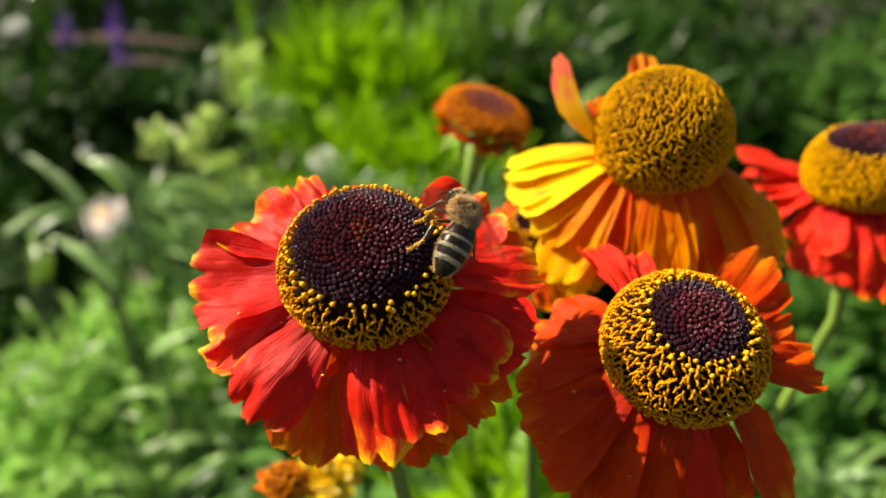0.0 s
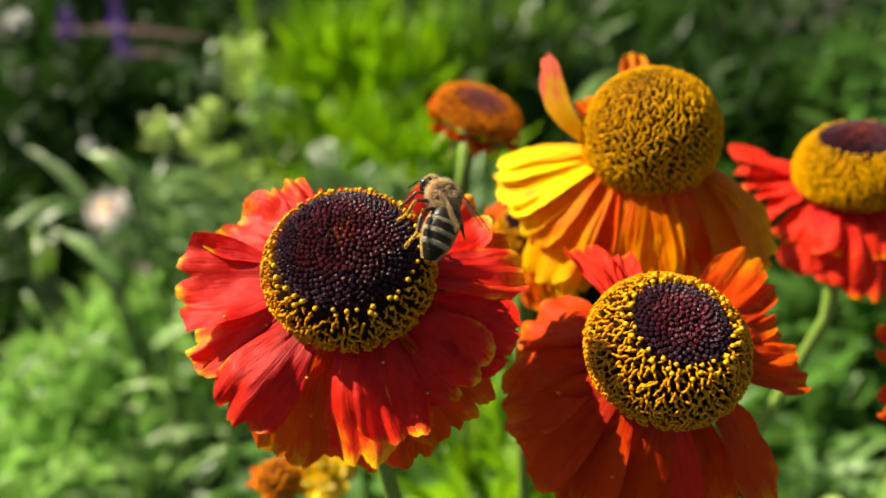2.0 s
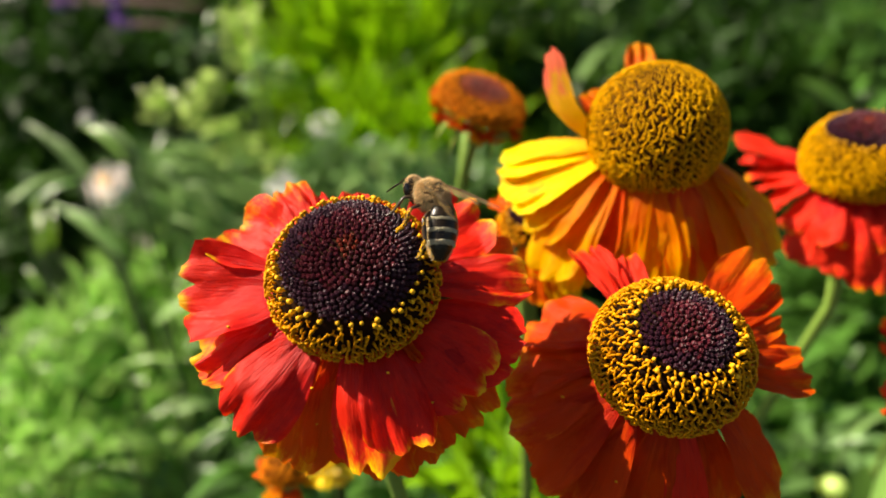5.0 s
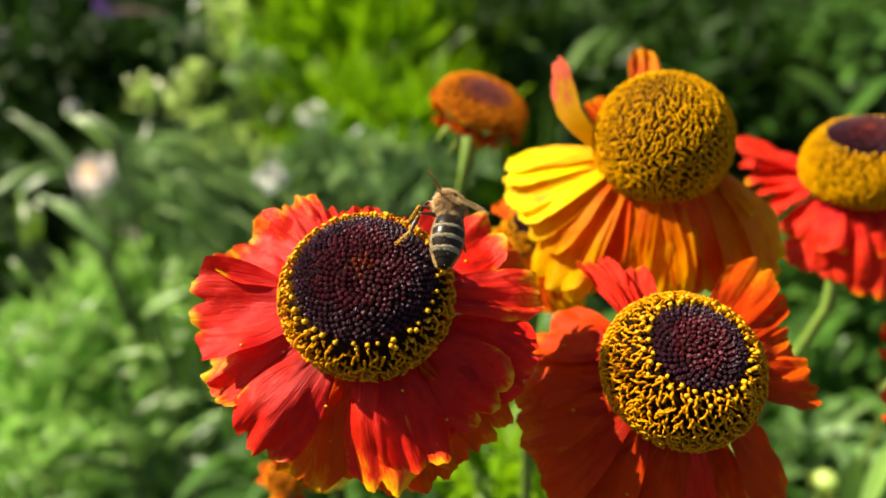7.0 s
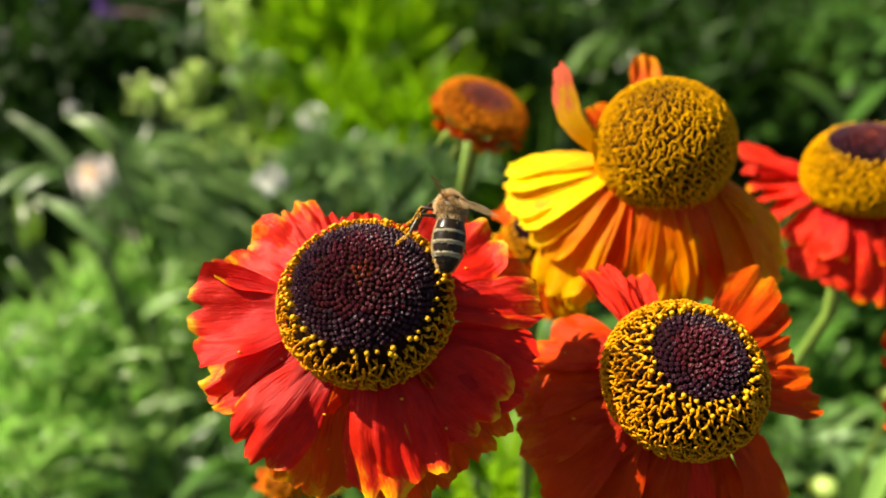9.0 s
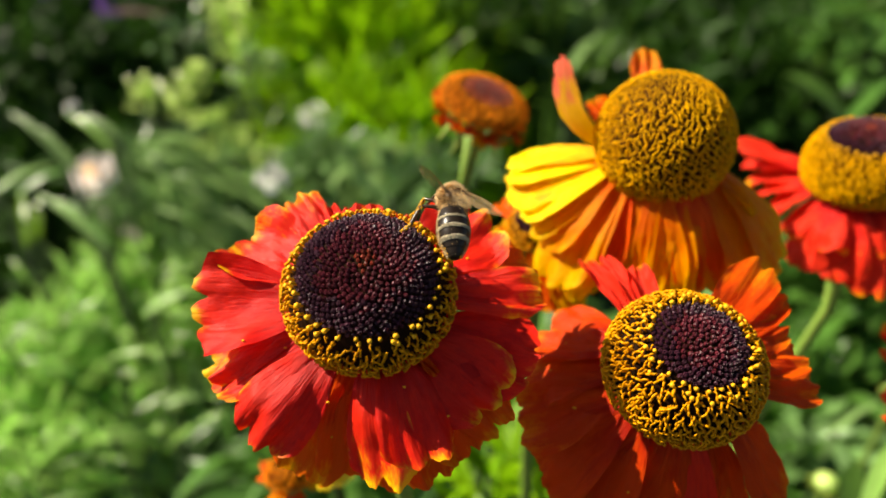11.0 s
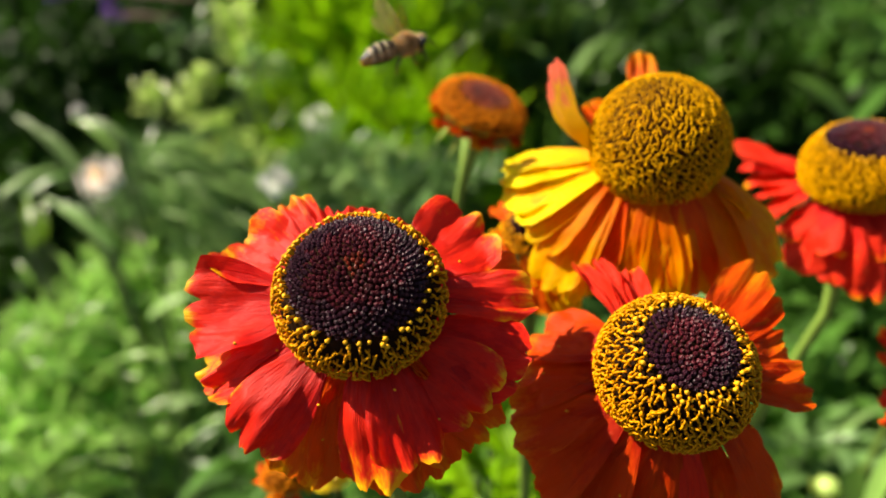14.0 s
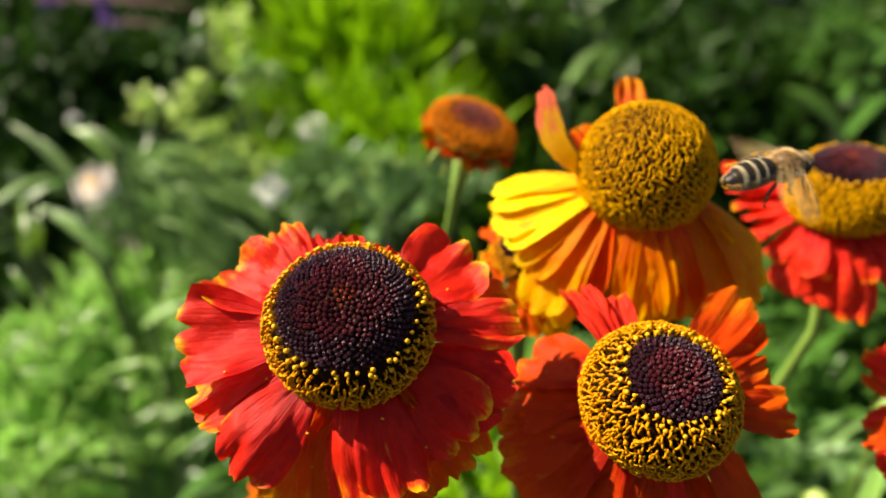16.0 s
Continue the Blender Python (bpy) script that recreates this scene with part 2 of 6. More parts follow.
def ball(rx, ry, rz, n=14, m=20, bumps=0.0, seed=0):
    verts, faces = [], []
    for i in range(n + 1):
        th = math.pi * min(max(i / n, 0.01), 0.99)
        for k in range(m):
            ph = 2 * math.pi * k / m
            p = Vector((math.cos(th), math.sin(th) * math.cos(ph), math.sin(th) * math.sin(ph)))
            p *= 1 + bumps * noise.noise(p * 3 + Vector((seed, 0, 0)))
            verts.append(Vector((p.x * rx, p.y * ry, p.z * rz)))
    for i in range(n):
        for k in range(m):
            k2 = (k + 1) % m
            faces.append((i * m + k, i * m + k2, (i + 1) * m + k2, (i + 1) * m + k))
    faces += [tuple(range(m))[::-1], tuple(n * m + k for k in range(m))]
    return verts, faces


def frame_from(axis, spin=0.0):
    """A turn whose z is the axis and whose x is level, across the view."""
    z = Vector(axis).normalized()
    x = Vector((0, 1, 0)).cross(z).normalized()
    y = z.cross(x)
    return Matrix((x, y, z)).transposed().to_4x4() @ Matrix.Rotation(spin, 4, "Z")


# ---- helenium flowers ----
def petal_mesh(length, wide, d0, d1, seed, mat, base=0.0034, lobes=3, ripple=1.0, frilled=1.0, curl=0.0, cup=None):
    """One wedge-shaped ray: narrow foot, grooved blade, rounded lobes that curl at the tip. x runs outwards, z up."""
    rg = random.Random(seed)
    d1 += rg.uniform(-4, 4)
    nu, nv = 27, 33
    verts, uvs, faces = [], [], []
    base = min(base, 0.7 * wide)
    cuts = [-1.0] + [-1 + 2 * (k + rg.uniform(-0.16, 0.16)) / lobes for k in range(1, lobes)] + [1.0]
    cleft = [rg.uniform(0.025, 0.085) * frilled for _ in cuts]
    lob_len = [rg.uniform(-0.04, 0.03) if lobes > 1 else 0.0 for _ in range(lobes)]
    lob_curl = [curl + rg.uniform(-0.35, 0.35) for _ in range(lobes)]
    twist = radians(rg.uniform(-16, 16)) * ripple
    cup = rg.uniform(-0.12, 0.14) * ripple if cup is None else cup
    pleat = rg.uniform(0.020, 0.045) * wide
    side_bend = rg.uniform(-0.02, 0.02) * length
    ph = rg.uniform(0, 6.28)
    for i in range(nu):
        u = i / (nu - 1)
        for j in range(nv):
            v = j / (nv - 1) * 2 - 1
            k = max(q for q in range(lobes) if v >= cuts[q] - 1e-9)
            q = 2 * (v - cuts[k]) / (cuts[k + 1] - cuts[k]) - 1
            side = k if q < 0 else k + 1
            depth = cleft[side] if 0 < side < lobes else 0.0
            reach = 1.0 - depth * abs(q) ** 4.5 - 0.17 * abs(v) ** 4.2 + lob_len[k] * (1 - q * q)
            reach += 0.014 * noise.noise(Vector((v * 5.5, seed, ph))) * frilled + 0.006 * math.sin(v * 31 + ph)
            s = u * (1 - (1 - reach) * u ** 1.8)
            r = z = 0.0
            steps = 7
            for m in range(steps):
                a = radians(d0 + (d1 - d0) * s * (m + 0.5) / steps)
                r += length * s / steps * math.cos(a)
                z -= length * s / steps * math.sin(a)
            g = min(1.0, s / 0.74)
            w = base + (wide - base) * (g * g * (3 - 2 * g)) ** 0.62
            w *= 1.0 - 0.08 * max(0.0, s - 0.86) / 0.14
            y = 0.5 * w * v
            g = min(1.0, s * 2.0)
            h = pleat * g * (0.62 * (1 - q * q) - 0.3)
            h += cup * w * v * v * g
            tip = max(0.0, (s - 0.55) / 0.45)
            h += lob_curl[k] * 0.085 * length * tip ** 2.2 * (0.5 + 0.5 * math.cos(q * 1.7))
            h += 0.00050 * frilled * tip * math.sin(v * 8 + ph * 2) + 0.0003 * s * math.sin(u * 8 + v * 2 + ph)
            h += math.sin(twist * s) * y
            h += 0.0010 * ripple * g * noise.noise(Vector((u * 2.6 + seed, v * 1.5, ph)))
            h += 0.00030 * g * noise.noise(Vector((u * 6 + seed, v * 5, ph)))
            h += 0.00012 * g * noise.noise(Vector((u * 4 + seed, v * 17, ph)))
            an = radians(d0 + (d1 - d0) * s)
            verts.append((r + h * math.sin(an), y + side_bend * s * s, z + h * math.cos(an)))
            uvs.append((u * (1 - (1 - reach) * u * 0.5), (v + 1) / 2))
    for i in range(nu - 1):
        for j in range(nv - 1):
            a = i * nv + j
            faces.append((a, a + nv, a + nv + 1, a + 1))
    return mesh_of("petal", verts, faces, mat, uvs=uvs)


def dome_point(R, H, th, ph):
    """A point of the flattened dome, and its outward normal."""
    p = Vector((R * math.sin(th) * math.cos(ph), R * math.sin(th) * math.sin(ph), R * H * math.cos(th)))
    n = Vector((p.x / R ** 2, p.y / R ** 2, p.z / (R * H) ** 2)).normalized()
    return p, n


def dome_mesh(R, H, end, mat):
    verts, faces = [], []
    n, m = 18, 40
    for i in range(n + 1):
        th = max(end * i / n, 0.02)
        for k in range(m):
            verts.append(dome_point(R, H, th, 2 * math.pi * k / m)[0])
    for i in range(n):
        for k in range(m):
            k2 = (k + 1) % m
            faces.append((i * m + k, (i + 1) * m + k, (i + 1) * m + k2, i * m + k2))
    faces.append(tuple(range(m)))
    faces.append(tuple(n * m + k for k in range(m))[::-1])
    return mesh_of("disc_core", verts, faces, mat)


def bud_shape(size, seed):
    """An unopened disc floret: a squat five-sided knob with a pinched top."""
    rg = random.Random(seed)
    verts, faces = [], []
    sides = 10
    for r, z, lob in ((0.34, -0.5, 0.0), (0.50, 0.15, 0.10), (0.47, 0.50, 0.20), (0.24, 0.74, 0.30)):
        for k in range(sides):
            th = 2 * math.pi * k / sides + rg.uniform(-0.1, 0.1)
            q = r * size * (1 - lob * (k % 2)) * rg.uniform(0.92, 1.06)
            verts.append((q * math.cos(th), q * math.sin(th), (z - 0.12 * lob * (k % 2) + rg.uniform(-0.03, 0.03)) * size))
    verts.append((0, 0, size * 0.50))
    for i in range(3):
        for k in range(sides):
            k2 = (k + 1) % sides
            faces.append((i * sides + k, i * sides + k2, (i + 1) * sides + k2, (i + 1) * sides + k))
    for k in range(sides):
        faces.append((3 * sides + k, 3 * sides + (k + 1) % sides, 4 * sides))
    return verts, faces


def style_shape(size, seed):
    """An open disc floret: a short stalk whose two arms curl outwards."""
    rg = random.Random(seed)
    rad = 0.16 * size
    lean = Vector((rg.uniform(-0.2, 0.2), rg.uniform(-0.2, 0.2), 0)) * size
    top = Vector((0, 0, 0.78 * size)) + lean
    out = [tube([(0, 0, -0.5 * size), top * 0.5, top], [rad * 1.1, rad, rad * 1.1], 4)]
    for sgn in (1, -1):
        turn = rg.uniform(-0.7, 0.7)
        d = Vector((math.cos(turn) * sgn, math.sin(turn), 0))
        e = Vector((-d.y, d.x, 0)) * rg.uniform(-0.35, 0.35)
        k = rg.uniform(0.8, 1.2)
        pts = [top, top + (d * 0.30 * k + Vector((0, 0, 0.14)) + e * 0.3) * size,
               top + (d * 0.54 * k + Vector((0, 0, 0.06)) + e) * size,
               top + (d * 0.66 * k + Vector((0, 0, -0.16)) + e * 1.6) * size]
        out.append(tube(pts, [rad, rad, rad, rad * 0.8], 5))
    return gather(out)


def knob_shape(size, seed):
    """A floret just opening: a stalk with a pollen-covered head."""
    rg = random.Random(seed)
    verts, faces = [], []
    sides = 7
    prof = ((0.30, -0.6), (0.32, 0.9), (0.46, 1.15), (0.52, 1.40), (0.42, 1.66), (0.18, 1.78))
    for r, z in prof:
        for k in range(sides):
            th = 2 * math.pi * k / sides
            f = 1 + rg.uniform(-0.14, 0.14) * (z > 0.5)
            verts.append((r * f * size * math.cos(th), r * f * size * math.sin(th), z * size))
    for i in range(len(prof) - 1):
        for k in range(sides):
            k2 = (k + 1) % sides
            faces.append((i * sides + k, i * sides + k2, (i + 1) * sides + k2, (i + 1) * sides + k))
    faces.append(tuple((len(prof) - 1) * sides + k for k in range(sides)))
    return verts, faces


SHAPES = {}


def shape_meshes(kind, size, mat):
    """Shared meshes of a floret, a few variants each."""
    key = (kind, round(size * 1e6), mat.name)
    if key not in SHAPES:
        made = {"disc_bud": bud_shape, "floret": style_shape, "pollen_knob": knob_shape}[kind]
        SHAPES[key] = []
        for s in range(6):
            v, f = made(size, s * 7 + 3)
            SHAPES[key].append((mesh_of(kind, v, f, mat, smooth=kind != "disc_bud"), np.array([tuple(p) for p in v]), f))
    return SHAPES[key]


def set_florets(flower, kind, places, size, mat, single):
    """places: (point, normal, spin, scale). The first `single` that face the open side are pieces of their own, the rest one joined part."""
    meshes = shape_meshes(kind, size, mat)
    turn = flower.matrix_basis.to_3x3()
    open_side = Vector((-0.1, -0.75, 0.66))
    order = sorted(range(len(places)), key=lambda i: -(turn @ places[i][1]).dot(open_side))
    V, F = [], []
    for n, i in enumerate(order):
        p, nm, spin, sc = places[i]
        x = Vector((p.x, p.y, 0.0)) + Vector((1e-6, 0, 0))
        x = (x - nm * x.dot(nm)).normalized()
        m = Matrix.Translation(p) @ Matrix((x, nm.cross(x), nm)).transposed().to_4x4() @ Matrix.Rotation(spin, 4, "Z") @ Matrix.Scale(sc, 4)
        me, vv, ff = meshes[i % len(meshes)]
        if n < single:
            part(kind, me, flower, m=m)
        else:
            M = np.array(m)
            w = vv @ M[:3, :3].T + M[:3, 3]
            o = len(V)
            V.extend(map(tuple, w))
            F.extend(tuple(a + o for a in q) for q in ff)
    if F:
        part(kind + "_mass", mesh_of(kind + "_mass", V, F, mat, smooth=kind != "disc_bud"), flower, kind="stuff")


def helenium(label, centre, axis, R, H, cap, petals, mats, stem_to, bud_size=0.00080, style_size=0.00105, single=300, end=112, style_mat=None, seed=0, knobs=True, sepal=1.0, cap_mats=None, gap=1.0, ring=0.35, frilled=1.0, ripple=1.0, stem_size=1.0, core_mat=None, crumbs=0, bare=1.5):
    """A sneezeweed flower head on its stem. petals: rows of azimuth, length mm, width mm, first and last droop, roll, lobes, curl and cup."""
    style_mat = style_mat or STYLE
    flower = new("helenium_flower")
    flower.matrix_basis = Matrix.Translation(centre) @ frame_from(axis)
    tagged(flower, label, "flower", "helenium flowers")
    part("disc_core", dome_mesh(R, H, radians(end + 6), core_mat or CORE), flower, "dark brown domed disc with gap shade in its colour")
    rg = random.Random(seed)
    golden = math.pi * (3 - math.sqrt(5))
    c = radians(cap)
    # unopened buds on the cap
    if cap > 0:
        N = int(2 * math.pi * R * R * (1 - math.cos(c)) * (0.5 + 0.5 * H) / (0.82 * bud_size ** 2))
        groups = {"r": [], "w": [], "d": []}
        for i in range(N):
            th = math.acos(1 - (1 - math.cos(c)) * (i + 0.5) / N) + rg.uniform(-0.007, 0.007)
            p, nm = dome_point(R, H, max(th, 0.01), i * golden + rg.uniform(-0.01, 0.01) / max(th, 0.1))
            nm = (nm + Vector((rg.uniform(-1, 1), rg.uniform(-1, 1), rg.uniform(-1, 1))) * 0.26).normalized()
            f = th / c + rg.uniform(-0.12, 0.12) * min(1, th / c * 1.6)
            groups["r" if f < 0.15 else "w" if f < 0.60 else "d"].append((p, nm, rg.uniform(0, 6.28), rg.uniform(0.84, 1.12) * (0.8 + 0.2 * min(1, f * 2))))
        tot = max(1, N)
        for g, mt in zip("rwd", cap_mats or (BUD_RED, BUD_WARM, BUD)):
            set_florets(flower, "disc_bud", groups[g], bud_size, mt, int(single * len(groups[g]) / tot))
    # open florets round the side
    e = radians(end)
    c2 = c + radians(bare) if cap else 0.0
    area = 2 * math.pi * R * R * (math.cos(c2) - math.cos(e))
    N = int(area / (gap * style_size ** 2))
    pl = []
    for i in range(N):
        th = math.acos(math.cos(c2) - (math.cos(c2) - math.cos(e)) * (i + 0.5) / N)
        p, nm = dome_point(R, H, th, i * golden + rg.uniform(-0.02, 0.02))
        tilt = Vector((rg.uniform(-1, 1), rg.uniform(-1, 1), rg.uniform(-1, 1))) * 0.16
        grow = min(1.0, 0.70 + (th - c2) / radians(22)) if cap else min(1.0, 0.62 + th / radians(110))
        pl.append((p, (nm + tilt).normalized(), rg.gauss(0.0, 0.55), rg.uniform(0.85, 1.12) * grow))
    set_florets(flower, "floret", pl, style_size, style_mat, single)
    # pollen-laden ring at the cap's edge
    if cap and knobs:
        pl = []
        n = int(2 * math.pi * R * math.sin(c) / 0.00165)
        for row, (dth, keep) in enumerate(((1.0, 0.95), (5.5, ring), (9.5, ring * 0.7))):
            for i in range(n):
                if rg.random() < keep:
                    p, nm = dome_point(R, H, c + radians(dth + rg.uniform(-1.3, 1.3)), 2 * math.pi * (i + 0.5 * row + rg.uniform(-0.2, 0.2)) / n)
                    pl.append((p, nm, rg.uniform(0, 6.28), rg.uniform(0.75, 1.1)))
        set_florets(flower, "pollen_knob", pl, 0.00066, POLLEN, 300)
    # rays
    fallen = []
    for i, (az, ln, wd, d0, d1, *more) in enumerate(petals):
        lean, lobes, curl, cup = (*more, None, None, None, None)[:4]
        lean = rg.uniform(-20, 20) if lean is None else lean
        lobes = lobes or (3 if wd > 12 else 2 if wd > 8.5 else 1)
        me = petal_mesh(ln / 1000, wd / 1000, d0, d1, seed * 50 + i, mats[i % len(mats)], lobes=lobes, frilled=frilled, ripple=ripple, curl=curl or 0.0, cup=cup)
        m = Matrix.Rotation(radians(az), 4, "Z") @ Matrix.Translation((0.72 * R, 0, -0.28 * R - 0.0005 * (i % 3) - (0.0014 if d0 >= 22 else 0))) @ pose(0, 0, 0, lean)
        part("petal", me, flower, m=m)
        for _ in range(crumbs if wd > 9 else 0):
            v = me.vertices[rg.randrange(120, len(me.vertices) - 200)]
            bv, bf = ball(0.00022, 0.00018, 0.00016, 5, 7, 0.3, i)
            o = m @ (v.co + v.normal * 0.0001)
            fallen.append(([p + o for p in bv], bf))
    if fallen:
        v, f = gather(fallen)
        part("pollen_crumb", mesh_of("pollen_crumb", v, f, POLLEN), flower, "orange pollen crumbs on the rays", kind="stuff")
    # green sepals below and the stem
    for i in range(9):
        a = 2 * math.pi * i / 9
        V, F = [], []
        for s in range(5):
            w = 0.0011 * (1 - s / 4.4)
            x, z = 0.6 * R + s * 0.0006 * sepal, -0.42 * R - s * 0.0020 * sepal
            V += [(x, -w, z), (x, 0, z + 0.0003), (x, w, z)]
        for s in range(4):
            F += [(s * 3, s * 3 + 3, s * 3 + 4, s * 3 + 1), (s * 3 + 1, s * 3 + 4, s * 3 + 5, s * 3 + 2)]
        part("sepal", mesh_of("sepal", V, F, SEPAL), flower, m=Matrix.Rotation(a, 4, "Z"))
    inv = flower.matrix_basis.inverted()
    a, b = Vector(centre), Vector(stem_to)
    top = a - Vector(axis).normalized() * 0.45 * R
    q = top - Vector(axis).normalized() * 0.02 + Vector((0, 0, -0.015))
    pts = [top, top.lerp(q, 0.5), q]
    for k in range(1, 13):
        s = k / 12
        pts.append(q.lerp(b, s) + Vector((math.sin(s * 5 + seed), math.cos(s * 4 + seed), 0)) * 0.006 * math.sin(math.pi * s))
    rr = [0.0042 * stem_size, 0.0022 * stem_size, 0.0015 * stem_size] + [(0.0016 + 0.0012 * k / 12) * stem_size for k in range(1, 13)]
    v, f = tube([inv @ p for p in pts], rr, 10)
    part("stem", mesh_of("stem", v, f, STEM), flower, "ribbed green stem")
    return flower


# Lower rays get orange FLAME: light shining through them is put into colour.
helenium("deep red helenium flower with dark brown domed disc with gap shade in its colour", (-0.01041, 0.08815, 0.89717), (0.029, -0.435, 0.9), 0.0111, 0.75, 55, [
    (126, 15.4, 6.6, 5, 12, 0, 1, 0.2, 0.1), (137, 17.8, 6, 10, 18, 0, 1, 0.2, 0), (151, 15.8, 13.5, 4, 14, 6, 2, 0.7, 0.2), (-177, 17.0, 15, 6, 20, -4, 3, 1.0, 0.2),
    (-165, 19.0, 11, 20, 36, 4, 2, 0.5, 0), (-152, 16.3, 8.5, 14, 30, 0, 2, 1.2, 0.1), (-124, 17.4, 11.5, 5, 34, -20, 3, 0.3, -0.1), (-114, 20.2, 11, 32, 56, 0, 2, 0, 0),
    (-86.5, 17.9, 10.5, 8, 42, 14, 2, 0.3, -0.1), (-66, 15.5, 11, 8, 34, -12, 2, 0.9, 0), (-39, 14.2, 13, 8, 24, 12, 3, 1.7, 0), (-18, 16.6, 13, 8, 16, -6, 3, 1.6, 0),
    (9, 17.4, 7.5, 6, 10, 0, 2, 0.3, 0), (20.5, 18.1, 9.5, 12, 16, 0, 2, 0, 0), (44, 15.2, 14.5, 6, 8, 0, 3, 0.3, 0.1), (-97.5, 18.7, 9, 34, 58, 0, 2, 0, 0),
    (-76, 18.3, 9, 26, 44, 0, 2, 0, 0), (-63.5, 18.7, 9.5, 26, 40, 0, 2, 0, 0), (-51.5, 18.1, 9.5, 24, 34, 0, 2, 0, 0), (-39, 17.8, 9, 20, 30, 0, 2, 0, 0),
    (115.5, 10.8, 4, 0, -6, 0, 1, 0, 0), (103.5, 8.3, 4.5, 0, -5, 0, 1, 0, 0), (95, 8.8, 5, 0, -5, 0, 1, 0, 0), (74.5, 7.6, 5.5, 0, -5, 0, 1, 0, 0), (-72, 5.6, 1.6, 4, 34, 0, 1, 0, 0), (-47, 6.0, 1.6, 4, 26, 0, 1, 0, 0),
# The two narrow last bracts are FLAME, their shade put into the colour.
], [FLAMED, FLAME, FLAMED, RED, FLAMED, FLAMED, RED, FLAME, FLAMED, RED, RED, RED, FLAMED, FLAME, RED, FLAME, FLAME, FLAME, FLAME, FLAME, RED, RED, RED, RED, FLAME, FLAME], (0.1, 0.15, -0.02), seed=1, bud_size=0.00078, gap=1.6, frilled=1.3, crumbs=1, bare=7.0)
# Ray at -80 is CORAL: sunlight on it is put into the colour.
helenium("helenium flower with shade-darkened rust-red rays, golden florets round a dark cap", (0.03416, 0.08663, 0.88474), (0.075, -0.378, 0.923), 0.0107, 0.8, 37, [
    (142.5, 16.4, 13, 28, 46, 0, 2, 0.2, 0), (164.5, 15.8, 13.5, 28, 48, 0, 3, 0.2, 0), (-170.5, 17.2, 13.5, 25, 50, 0, 3, 0.3, 0), (-148.5, 20.5, 13, 35, 64, 0, 2, 0.2, 0),
    (-130.5, 21.1, 13, 40, 70, 6, 2, 0, 0), (-113, 20.6, 11, 40, 72, -6, 2, 0, 0), (-94.5, 21.3, 10, 44, 76, 0, 2, 0, 0), (-80, 21.3, 7, 40, 74, 10, 1, 0, 0),
    (-58, 22.0, 9.5, 46, 74, 6, 2, 0, 0), (-30, 21.2, 12, 30, 56, -6, 2, 0.2, -0.05), (5.5, 18.0, 7.5, 15, 22, 0, 1, 0.5, 0.1), (17.5, 16.3, 7.5, 10, 18, 0, 1, 0.5, 0.1),
    (30.5, 16.2, 6.5, 10, 20, 0, 1, 0.4, 0.1), (41, 20.4, 8, 10, 10, 0, 1, 0.4, 0.1), (49.5, 21.7, 8.5, 5, 5, 0, 2, 0.3, 0.1), (120, 16.7, 3.2, 5, 0, 0, 1, 0, 0.3),
    (110.5, 16.2, 3.2, 5, 0, 0, 1, 0, 0.3), (100.5, 12.8, 4.4, 5, 0, 0, 1, 0, 0.3),
], [DARK, DARK, DARK, DARK, DARK, DARK, DARK, CORAL, DARK, DARK, DARK, FLAME, DARK, DARK, DARK, CORAL, CORAL, CORAL], (0.09, 0.17, -0.02), seed=2, bud_size=0.00080, ring=0.9, gap=1.02, crumbs=1, cap_mats=(BUD_WARM, BUD_WARM, BUD))
